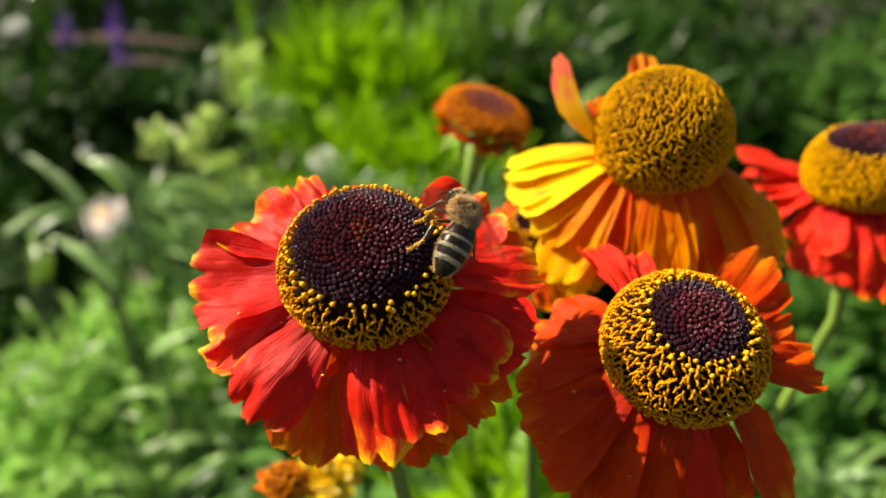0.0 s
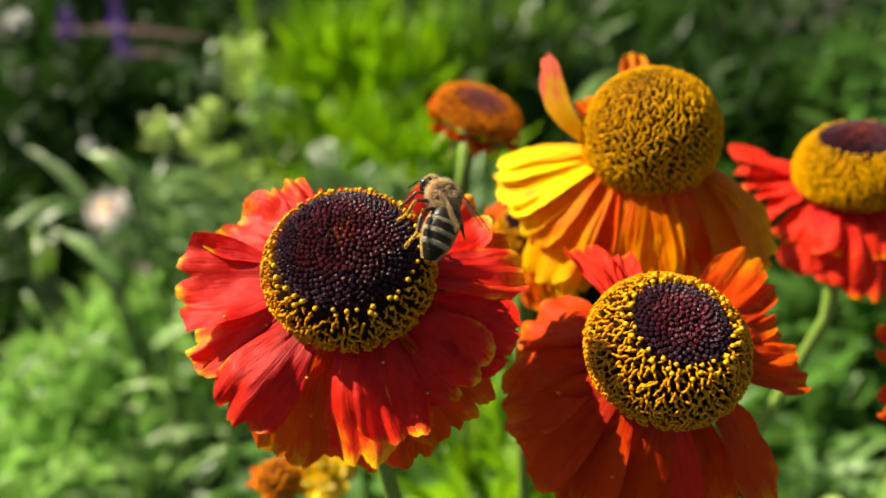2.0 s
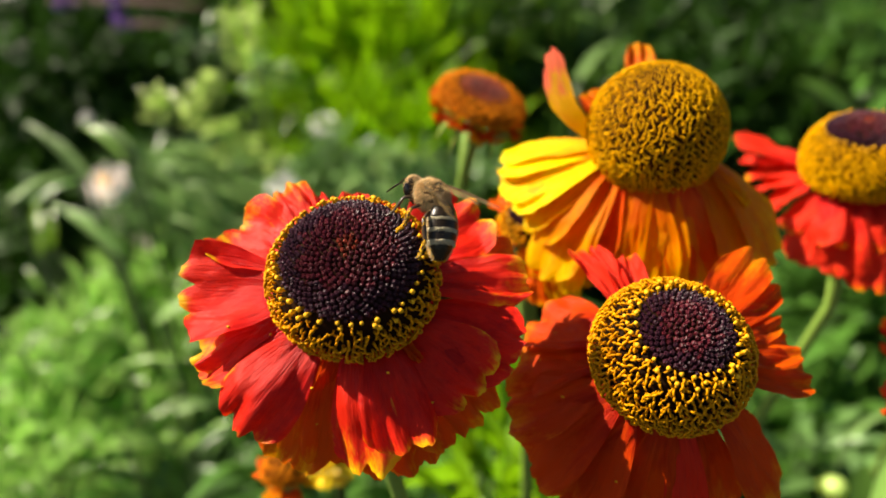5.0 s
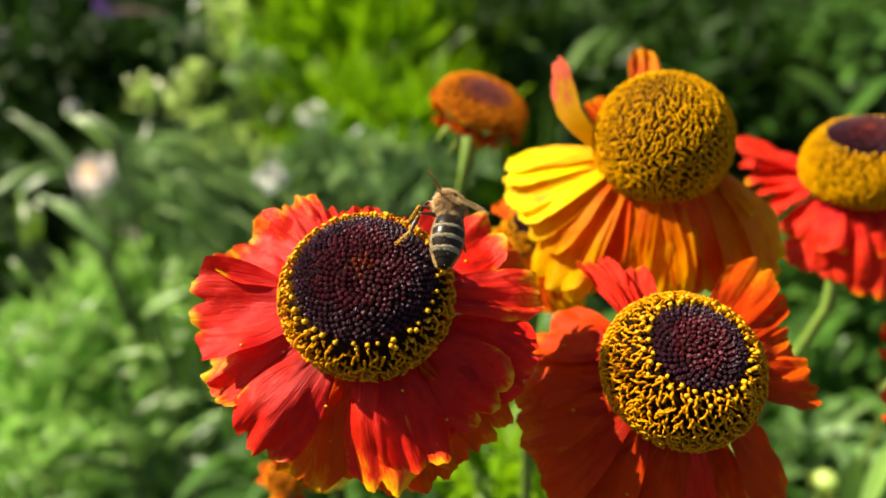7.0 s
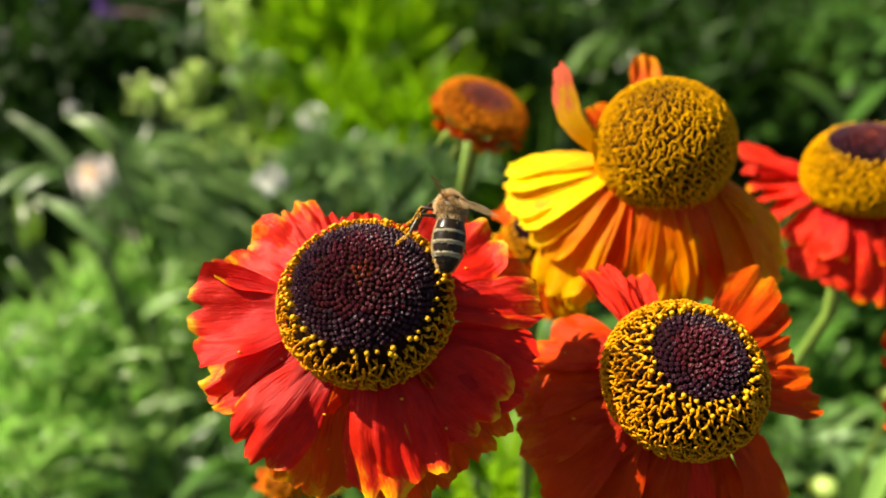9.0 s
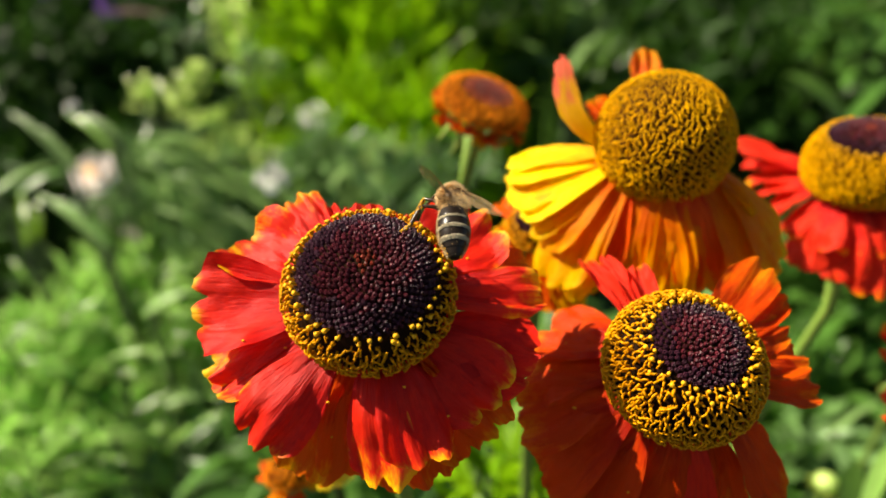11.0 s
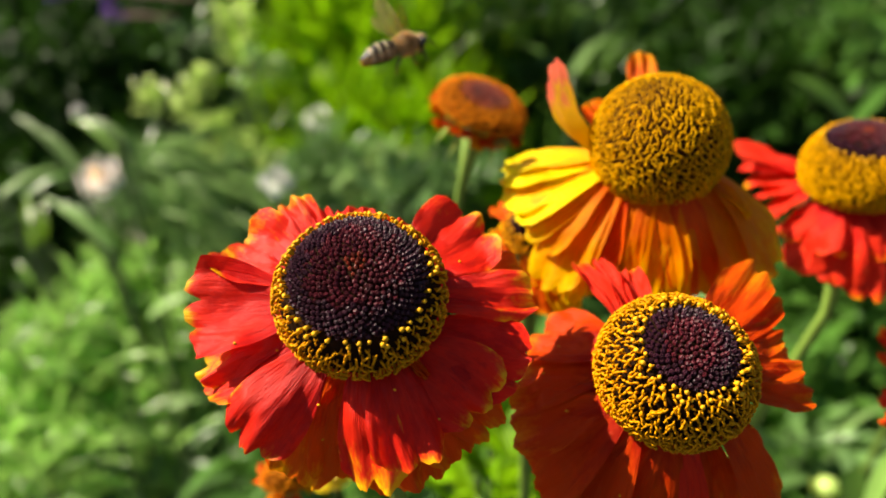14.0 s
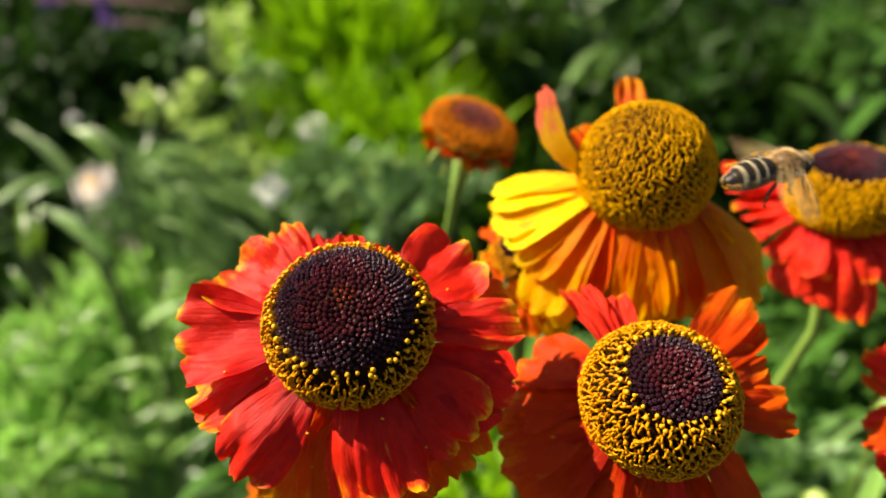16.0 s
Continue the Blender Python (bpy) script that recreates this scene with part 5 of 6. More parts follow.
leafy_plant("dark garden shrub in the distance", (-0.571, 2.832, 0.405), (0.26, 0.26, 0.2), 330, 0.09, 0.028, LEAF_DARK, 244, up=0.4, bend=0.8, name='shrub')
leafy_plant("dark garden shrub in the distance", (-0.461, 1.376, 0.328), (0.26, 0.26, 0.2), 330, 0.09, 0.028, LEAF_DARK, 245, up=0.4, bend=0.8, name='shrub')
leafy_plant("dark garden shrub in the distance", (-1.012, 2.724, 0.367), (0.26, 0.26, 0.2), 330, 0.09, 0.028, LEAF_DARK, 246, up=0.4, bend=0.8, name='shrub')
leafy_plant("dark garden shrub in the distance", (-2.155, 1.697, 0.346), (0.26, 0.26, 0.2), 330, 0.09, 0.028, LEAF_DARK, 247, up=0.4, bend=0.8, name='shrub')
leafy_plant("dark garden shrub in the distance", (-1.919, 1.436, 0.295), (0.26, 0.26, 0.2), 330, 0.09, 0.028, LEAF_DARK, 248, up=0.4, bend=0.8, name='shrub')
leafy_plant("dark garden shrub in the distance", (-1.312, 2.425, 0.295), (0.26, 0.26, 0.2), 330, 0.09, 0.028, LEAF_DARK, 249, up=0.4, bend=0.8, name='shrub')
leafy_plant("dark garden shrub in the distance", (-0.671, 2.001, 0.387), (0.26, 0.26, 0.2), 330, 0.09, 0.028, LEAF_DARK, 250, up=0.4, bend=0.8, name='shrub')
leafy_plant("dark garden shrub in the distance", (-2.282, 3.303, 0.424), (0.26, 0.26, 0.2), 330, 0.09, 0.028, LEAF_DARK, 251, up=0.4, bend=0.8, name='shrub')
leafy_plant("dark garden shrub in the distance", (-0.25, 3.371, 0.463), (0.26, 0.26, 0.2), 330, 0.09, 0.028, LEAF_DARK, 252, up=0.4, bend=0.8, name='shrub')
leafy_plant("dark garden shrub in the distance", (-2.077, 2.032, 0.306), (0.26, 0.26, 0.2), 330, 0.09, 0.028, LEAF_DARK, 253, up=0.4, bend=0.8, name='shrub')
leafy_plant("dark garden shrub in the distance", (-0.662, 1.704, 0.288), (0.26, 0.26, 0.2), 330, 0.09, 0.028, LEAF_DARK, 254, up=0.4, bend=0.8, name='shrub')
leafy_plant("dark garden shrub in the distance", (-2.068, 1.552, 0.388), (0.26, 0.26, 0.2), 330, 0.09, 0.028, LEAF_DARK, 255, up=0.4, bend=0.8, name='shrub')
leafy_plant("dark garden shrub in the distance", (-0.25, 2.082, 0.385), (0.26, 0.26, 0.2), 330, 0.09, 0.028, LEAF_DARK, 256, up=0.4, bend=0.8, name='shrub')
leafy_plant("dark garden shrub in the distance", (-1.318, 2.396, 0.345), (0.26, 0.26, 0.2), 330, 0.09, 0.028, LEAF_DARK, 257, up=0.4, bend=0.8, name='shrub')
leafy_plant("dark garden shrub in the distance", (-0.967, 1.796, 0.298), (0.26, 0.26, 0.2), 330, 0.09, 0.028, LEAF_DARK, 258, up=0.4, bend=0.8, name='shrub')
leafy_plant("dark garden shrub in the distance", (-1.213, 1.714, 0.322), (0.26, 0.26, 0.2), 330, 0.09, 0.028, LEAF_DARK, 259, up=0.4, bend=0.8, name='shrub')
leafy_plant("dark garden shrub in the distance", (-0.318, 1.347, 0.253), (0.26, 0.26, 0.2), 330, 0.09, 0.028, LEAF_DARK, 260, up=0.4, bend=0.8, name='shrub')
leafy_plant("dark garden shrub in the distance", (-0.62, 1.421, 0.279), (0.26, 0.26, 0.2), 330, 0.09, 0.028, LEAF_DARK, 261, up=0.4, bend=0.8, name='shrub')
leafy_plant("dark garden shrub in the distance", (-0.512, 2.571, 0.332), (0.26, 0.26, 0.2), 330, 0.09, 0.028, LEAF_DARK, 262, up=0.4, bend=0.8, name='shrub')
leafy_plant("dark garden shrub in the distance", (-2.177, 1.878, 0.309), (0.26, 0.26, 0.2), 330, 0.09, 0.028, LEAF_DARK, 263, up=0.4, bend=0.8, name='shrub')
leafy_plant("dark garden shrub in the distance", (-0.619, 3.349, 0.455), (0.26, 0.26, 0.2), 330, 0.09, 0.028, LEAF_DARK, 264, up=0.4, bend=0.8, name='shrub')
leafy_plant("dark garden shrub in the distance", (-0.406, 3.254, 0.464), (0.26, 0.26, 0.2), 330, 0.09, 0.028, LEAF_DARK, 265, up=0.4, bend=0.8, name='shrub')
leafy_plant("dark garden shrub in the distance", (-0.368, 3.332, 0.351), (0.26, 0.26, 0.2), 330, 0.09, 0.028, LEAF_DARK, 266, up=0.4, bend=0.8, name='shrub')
blade_tuft("tall lime green grass tuft", (-0.132, 1.077, -0.01), 0.708, 0.24, 170, 0.012, LEAF_LIME, 267, bend=0.4, fan=0.12)
blade_tuft("tall lime green grass tuft", (-0.034, 1.205, -0.01), 0.722, 0.24, 150, 0.012, LEAF_LIME, 268, bend=0.4, fan=0.12)
blade_tuft("tall lime green grass tuft", (-0.218, 1.204, -0.01), 0.695, 0.18, 110, 0.012, LEAF_LIME, 269, bend=0.4, fan=0.08)
blade_tuft("tall mid green grass tuft", (0.147, 1.256, -0.01), 0.702, 0.25, 130, 0.012, LEAF_MID, 270, bend=0.5)
blade_tuft("arching grey-green grass tuft", (-0.382, 0.891, -0.01), 0.638, 0.2, 110, 0.008, LEAF_GREY, 271, bend=1.4)
blade_tuft("arching grey-green grass tuft", (-0.304, 0.927, -0.01), 0.589, 0.2, 110, 0.008, LEAF_GREY, 272, bend=1.4)
blade_tuft("arching light green grass tuft", (-0.404, 0.564, -0.01), 0.459, 0.2, 90, 0.007, LEAF_LIGHT, 273, bend=1.4)
blade_tuft("arching light green grass tuft", (-0.287, 0.585, -0.01), 0.365, 0.2, 90, 0.007, LEAF_LIGHT, 274, bend=1.4)
leafy_plant("grey-green blades leaning over together", (-0.32, 0.76, 0.582), (0.05, 0.055, 0.04), 70, 0.06, 0.0075, LEAF_GREY, 275, up=-1.1, bend=0.25, sweep=(1.7, 0, 0))
leafy_plant("grey-green blades leaning over together", (-0.259, 0.762, 0.566), (0.05, 0.055, 0.04), 70, 0.06, 0.0075, LEAF_GREY, 276, up=-1.1, bend=0.25, sweep=(1.7, 0, 0))
leafy_plant("grey-green blades leaning over together", (-0.288, 0.725, 0.546), (0.05, 0.055, 0.04), 70, 0.06, 0.0075, LEAF_GREY, 277, up=-1.1, bend=0.25, sweep=(1.7, 0, 0))
leafy_plant("grey-green blades leaning over together", (-0.24, 0.738, 0.527), (0.045, 0.0495, 0.036), 70, 0.06, 0.0075, LEAF_GREY, 278, up=-1.1, bend=0.25, sweep=(1.7, 0, 0))
leafy_plant("grey-green blades leaning over together", (-0.357, 0.774, 0.586), (0.04, 0.044, 0.032), 70, 0.06, 0.0075, LEAF_GREY, 279, up=-1.1, bend=0.25, sweep=(1.7, 0, 0))
leafy_plant("light green grass blades leaning over together", (-0.397, 0.482, 0.411), (0.06, 0.066, 0.048), 26, 0.055, 0.0045, LEAF_LIGHT, 280, up=0.7, bend=0.5, sweep=(2.0, 0, 0))
leafy_plant("light green grass blades leaning over together", (-0.331, 0.517, 0.427), (0.06, 0.066, 0.048), 26, 0.055, 0.0045, LEAF_LIGHT, 281, up=0.7, bend=0.5, sweep=(2.0, 0, 0))
leafy_plant("light green grass blades leaning over together", (-0.407, 0.585, 0.478), (0.05, 0.055, 0.04), 26, 0.055, 0.0045, LEAF_LIGHT, 282, up=0.7, bend=0.5, sweep=(2.0, 0, 0))
leafy_plant("light green grass blades leaning over together", (-0.31, 0.622, 0.478), (0.05, 0.055, 0.04), 26, 0.055, 0.0045, LEAF_LIGHT, 283, up=0.7, bend=0.5, sweep=(2.0, 0, 0))
leafy_plant("light green grass blades leaning over together", (-0.251, 0.583, 0.417), (0.04, 0.044, 0.032), 26, 0.055, 0.0045, LEAF_LIGHT, 284, up=0.7, bend=0.5, sweep=(2.0, 0, 0))
single_leaf("broad grey-green strap leaf", (-0.375, 0.669, 0.628), (-0.438, 0.708, 0.661), 0.009, LEAF_GREY)
single_leaf("broad grey-green strap leaf", (-0.341, 0.705, 0.645), (-0.393, 0.73, 0.658), 0.009, LEAF_GREY)
single_leaf("narrow green strap leaf", (-0.447, 0.673, 0.597), (-0.395, 0.701, 0.612), 0.009, LEAF_COOL)
single_leaf("broad grey-green strap leaf", (-0.351, 0.645, 0.552), (-0.416, 0.683, 0.585), 0.013, LEAF_COOL)
single_leaf("narrow green strap leaf", (-0.426, 0.647, 0.558), (-0.436, 0.683, 0.585), 0.014, LEAF_LIME)
single_leaf("broad grey-green strap leaf", (-0.422, 0.542, 0.505), (-0.396, 0.567, 0.518), 0.009, LEAF_GREY)
single_leaf("broad grey-green strap leaf", (-0.32, 0.485, 0.45), (-0.272, 0.492, 0.436), 0.011, LEAF_GREY)
single_leaf("broad grey-green strap leaf", (-0.301, 0.595, 0.51), (-0.27, 0.617, 0.517), 0.01, LEAF_GREY)
single_leaf("narrow light green strap leaf", (-0.377, 0.447, 0.43), (-0.335, 0.485, 0.464), 0.006, LEAF_LIGHT)
single_leaf("narrow green strap leaf", (-0.254, 0.493, 0.426), (-0.207, 0.52, 0.44), 0.009, LEAF_COOL)
single_leaf("broad green strap leaf", (0.404, 0.711, 0.656), (0.348, 0.753, 0.695), 0.018, LEAF_MID)
single_leaf("broad grey-green strap leaf", (0.403, 0.711, 0.656), (0.459, 0.751, 0.689), 0.013, LEAF_COOL)
single_leaf("broad grey-green strap leaf", (0.158, 0.98, 0.617), (0.21, 1.029, 0.656), 0.01, LEAF_GREY)
single_leaf("broad grey-green strap leaf", (-0.198, 0.892, 0.489), (-0.182, 0.965, 0.565), 0.009, LEAF_GREY)
single_leaf("pointed dark green leaf", (0.14, 0.177, 0.738), (0.146, 0.19, 0.748), 0.008, LEAF_MID)
single_leaf("pointed light green leaf", (0.135, 0.164, 0.755), (0.147, 0.179, 0.769), 0.006, LEAF_LIGHT)
single_leaf("lime green lance-shaped leaf", (0.04, 0.22, 0.697), (0.023, 0.246, 0.726), 0.014, LEAF_LIME)
single_leaf("lime green lance-shaped leaf", (0.012, 0.202, 0.706), (0.001, 0.215, 0.715), 0.01, LEAF_LIME)
single_leaf("broad grey-green strap leaf catching the sun", (-0.355, 0.62, 0.655), (-0.419, 0.66, 0.692), 0.007, LEAF_GREY)
single_leaf("narrow grey-green strap leaf", (-0.433, 0.62, 0.628), (-0.389, 0.66, 0.637), 0.008, LEAF_GREY)
single_leaf("narrow arching grass leaf", (-0.319, 0.64, 0.66), (-0.377, 0.68, 0.682), 0.006, LEAF_LIGHT)
single_leaf("broad grey-green strap leaf", (-0.331, 0.6, 0.58), (-0.406, 0.64, 0.614), 0.009, LEAF_GREY)
single_leaf("upright lime green leaf", (-0.407, 0.6, 0.58), (-0.433, 0.66, 0.607), 0.009, LEAF_LIME)
single_leaf("pale green strap leaf lying over the grass", (-0.299, 0.46, 0.479), (-0.263, 0.47, 0.461), 0.011, LEAF_LIGHT)
single_leaf("pale green strap leaf lying over the grass", (-0.285, 0.55, 0.537), (-0.242, 0.56, 0.556), 0.01, LEAF_GREY)
single_leaf("pale green strap leaf lying over the grass", (-0.253, 0.48, 0.49), (-0.218, 0.49, 0.491), 0.008, LEAF_GREY)
single_leaf("narrow pale grass leaf", (-0.253, 0.47, 0.451), (-0.194, 0.48, 0.483), 0.004, LEAF_LIGHT)
single_leaf("narrow pale grass leaf", (-0.38, 0.45, 0.428), (-0.33, 0.47, 0.472), 0.004, LEAF_LIGHT)
single_leaf("narrow pale grass leaf", (-0.303, 0.5, 0.525), (-0.241, 0.5, 0.532), 0.004, LEAF_LIGHT)
single_leaf("narrow grey-green grass leaf", (0.128, 0.8, 0.683), (0.171, 0.85, 0.705), 0.01, LEAF_GREY)
single_leaf("narrow pale grass leaf", (0.242, 0.34, 0.606), (0.281, 0.36, 0.611), 0.004, LEAF_GREY)
single_leaf("narrow pale grass leaf", (0.242, 0.4, 0.582), (0.294, 0.42, 0.569), 0.004, LEAF_GREY)
leafy_plant("mid green leafy plant lit by the sun", (0.495, 0.95, 0.688), (0.06, 0.06, 0.045), 50, 0.04, 0.012, LEAF_COOL, 301, up=0.5, bend=0.6, sweep=(0, 0, 0))
leafy_plant("mid green leafy plant lit by the sun", (0.508, 0.9, 0.661), (0.05, 0.05, 0.04), 34, 0.035, 0.01, LEAF_COOL, 302, up=0.5, bend=0.6, sweep=(0, 0, 0))
leafy_plant("mid green leaves catching the sun", (0.28, 0.44, 0.623), (0.05, 0.04, 0.04), 40, 0.04, 0.012, LEAF_COOL, 303, up=0.2, bend=0.6, sweep=(0.6, 0, 0))
leafy_plant("mid green leaves catching the sun", (0.287, 0.4, 0.593), (0.05, 0.04, 0.04), 44, 0.04, 0.012, LEAF_COOL, 304, up=0.2, bend=0.6, sweep=(0.6, 0, 0))
leafy_plant("mid green leaves catching the sun", (0.241, 0.36, 0.568), (0.04, 0.03, 0.03), 36, 0.035, 0.01, LEAF_MIXED, 305, up=0.2, bend=0.6, sweep=(0.6, 0, 0))
# Small leaves added as glints; the pale ones hold sunlight in their colour.
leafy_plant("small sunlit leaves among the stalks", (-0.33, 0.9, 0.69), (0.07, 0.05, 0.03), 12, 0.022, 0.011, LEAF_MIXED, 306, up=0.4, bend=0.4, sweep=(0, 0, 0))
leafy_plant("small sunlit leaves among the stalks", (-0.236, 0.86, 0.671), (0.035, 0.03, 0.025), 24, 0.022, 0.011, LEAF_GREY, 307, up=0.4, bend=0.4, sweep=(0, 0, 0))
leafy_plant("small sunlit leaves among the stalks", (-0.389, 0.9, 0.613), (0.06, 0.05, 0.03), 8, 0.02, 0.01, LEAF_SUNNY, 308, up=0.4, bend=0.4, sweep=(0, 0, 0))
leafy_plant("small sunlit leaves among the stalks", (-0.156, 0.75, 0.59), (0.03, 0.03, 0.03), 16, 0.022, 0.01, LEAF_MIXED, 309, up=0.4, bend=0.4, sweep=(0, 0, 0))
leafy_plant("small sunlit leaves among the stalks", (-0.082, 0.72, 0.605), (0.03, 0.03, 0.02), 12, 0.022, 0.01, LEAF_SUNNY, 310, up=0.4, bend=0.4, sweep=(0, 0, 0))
leafy_plant("soft green leaves catching the sun", (-0.08, 0.68, 0.625), (0.035, 0.03, 0.03), 40, 0.036, 0.01, LEAF_GREY, 321, up=0.5, bend=0.5)
leafy_plant("soft green leaves catching the sun", (-0.036, 0.66, 0.616), (0.035, 0.03, 0.03), 36, 0.036, 0.01, LEAF_MIXED, 322, up=0.7, bend=0.5)
leafy_plant("soft green leaves catching the sun", (0.009, 0.68, 0.612), (0.035, 0.03, 0.03), 30, 0.04, 0.009, LEAF_MIXED, 323, up=0.8, bend=0.5)
leafy_plant("soft green leaves catching the sun", (-0.054, 0.6, 0.624), (0.03, 0.03, 0.02), 26, 0.034, 0.009, LEAF_MIXED, 324, up=0.6, bend=0.5)
leafy_plant("lime green leaves among the grass", (-0.03, 0.8, 0.616), (0.05, 0.03, 0.04), 40, 0.05, 0.011, LEAF_LIME, 325, up=1, bend=0.5)
pale_bloom("pale pink layered garden flower in soft light", (-0.412, 0.765, 0.574), 0.026, PALE, BUTTER, 3)
pale_bloom("small white garden flower", (-0.183, 0.68, 0.611), 0.017, WHITE, LEAF_GREY, 4, rows=((5, 1.0, 20), (4, 0.8, 50)))
pale_bloom("small faded pink garden flower", (-0.398, 0.801, 0.482), 0.016, PALE, LEAF_DRY, 5)
pale_bloom("small faded pink garden flower", (-0.31, 0.812, 0.46), 0.012, PALE, LEAF_DRY, 6)
pale_bloom("small white garden flower with brown heart", (-0.464, 0.854, 0.62), 0.008, WHITE, LEAF_DRY, 7)
pale_bloom("small white garden flower", (-0.158, 0.8, 0.631), 0.015, WHITE, LEAF_GREY, 8)
pale_bloom("small white garden flower", (-0.573, 0.96, 0.751), 0.014, WHITE, LEAF_GREY, 9)
flower_spike("purple flower spike on a thin stem", (-0.559, 1.06, 0.724), 0.045, PURPLE, 118)
flower_spike("purple flower spike on a thin stem", (-0.489, 1.067, 0.734), 0.045, PURPLE, 205)
flower_spike("purple flower spike on a thin stem", (-0.48, 1.047, 0.697), 0.045, PURPLE, 215)
single_leaf("dry brown stalk lying across the plants", (-0.609, 1.104, 0.703), (-0.373, 1.104, 0.691), 0.018, LEAF_DRY, sag=0.02)
single_leaf("dry brown stalk lying across the plants", (-0.54, 1.139, 0.66), (-0.425, 1.139, 0.654), 0.014, LEAF_DRY, sag=0.02)
pale_bloom("small yellow flower low among the stems", (-0.035, 0.154, 0.791), 0.009, SAFFRON, SAFFRON, 11)
flower_bud("round pale green helenium bud, still closed", (0.138, 0.189, 0.738), 0.0042, 1)
flower_bud("round pale green helenium bud, still closed", (0.167, 0.208, 0.711), 0.0042, 2)
flower_bud("round pale green helenium bud, still closed", (0.201, 0.252, 0.723), 0.005, 3)


# ---- honeybee ----
CHITIN = plain("black_chitin", (0.010, 0.007, 0.005), (0.028, 0.018, 0.010), 2500, 0.30, 0.25, 0.00003, vary=0.1)
BROWN_CHITIN = plain("brown_chitin", (0.03, 0.017, 0.008), (0.07, 0.036, 0.014), 2500, 0.32, 0.5, 0.00003, vary=0.1)
EYE = plain("dark_compound_eye", (0.006, 0.005, 0.005), (0.014, 0.010, 0.009), 6000, 0.18, 0.6, 0.00002, vary=0.05)
FUR = plain("tan_fur", (0.68, 0.45, 0.20), (0.88, 0.68, 0.38), 3000, 0.8, 0.15, 0, thin=0.25, vary=0.4)
THORAX = plain("brown_thorax", (0.10, 0.055, 0.022), (0.20, 0.12, 0.05), 2500, 0.45, 0.4, 0.00003, vary=0.1)
PALE_FUR = plain("pale_fur", (0.66, 0.55, 0.34), (0.84, 0.75, 0.54), 3000, 0.8, 0.15, 0, thin=0.2, vary=0.25)


def wing_material():
    m, t, b = material("bee_wing_membrane")
    b.inputs["Base Color"].default_value = (0.50, 0.34, 0.15, 1)
    b.inputs["Roughness"].default_value = 0.22
    co = t.nodes.new("ShaderNodeTexCoord").outputs["Object"]
    bump(t, b, noise_tex(t, 900, 3, co), 0.5, 0.0001)
    tr = t.nodes.new("ShaderNodeBsdfTransparent")
    tr.inputs[0].default_value = (0.95, 0.88, 0.78, 1)
    ms = t.nodes.new("ShaderNodeMixShader")
    ms.inputs[0].default_value = 0.28
    link(t, tr.outputs[0], ms.inputs[1])
    link(t, b.outputs[0], ms.inputs[2])
    link(t, ms.outputs[0], t.nodes["Material Output"].inputs["Surface"])
    return m


WING = wing_material()


def fur_mesh(name, spots, length, mat, seed, thick=0.00005, back=0.6):
    """Fine tapered hairs that stand on the given (point, normal) spots and lean backwards."""
    rg = random.Random(seed)
    V, F = [], []
    for p, nm in spots:
        d = (nm + Vector((-back, 0, 0)) + Vector((rg.uniform(-1, 1), rg.uniform(-1, 1), rg.uniform(-1, 1))) * 0.35).normalized()
        a = d.orthogonal().normalized() * thick
        b = d.cross(a.normalized()) * thick
        o = len(V)
        ln = length * rg.uniform(0.6, 1.25)
        mid = p + d * ln * 0.5 + Vector((0, 0, -0.06 * ln))
        V += [p + a, p - a * 0.5 + b, p - a * 0.5 - b, mid + a * 0.7, mid - a * 0.4 + b * 0.7, mid - a * 0.4 - b * 0.7, p + d * ln + Vector((0, 0, -0.2 * ln))]
        for i, j in ((0, 1), (1, 2), (2, 0)):
            F += [(o + i, o + j, o + 3 + j, o + 3 + i), (o + 3 + i, o + 3 + j, o + 6)]
    return mesh_of(name, V, F, mat)


def ball_spots(centre, r, count, seed, keep=lambda n: True):
    rg = random.Random(seed)
    out = []
    while len(out) < count:
        n = Vector((rg.gauss(0, 1), rg.gauss(0, 1), rg.gauss(0, 1))).normalized()
        if keep(n):
            out.append((Vector(centre) + Vector((n.x * r[0], n.y * r[1], n.z * r[2])), n))
    return out


def abdomen_radius(x):
    """Half-width of the abdomen, x from 0 at the waist to 1 at the tip."""
    return 0.00214 * math.sin(math.pi * min(0.13 + 0.80 * x, 1.0)) ** 0.5 * (1 - 0.30 * x ** 4)


def wing_mesh(length, width, sgn, name):
    """A rounded wing membrane that runs outwards from its hinge, leading edge forwards."""
    V, F = [], []
    n, m = 14, 6
    for i in range(n + 1):
        s = i / n
        w = width * (0.16 + 0.84 * math.sin(math.pi * min(0.02 + s * 0.72, 1)) ** 0.9) * (1 if s < 0.86 else math.sqrt(max(0.02, 1 - ((s - 0.86) / 0.145) ** 2)))
        for k in range(m + 1):
            q = k / m
            x = 0.22 * w - q * w - 0.10 * length * s * s
            V.append((x, sgn * length * s, 0.00016 * math.sin(q * 9 + s * 4) + 0.0004 * s * (1 - s)))
    for i in range(n):
        for k in range(m):
            a = i * (m + 1) + k
            F.append((a, a + 1, a + m + 2, a + m + 1))
    return mesh_of(name, V, F, WING)


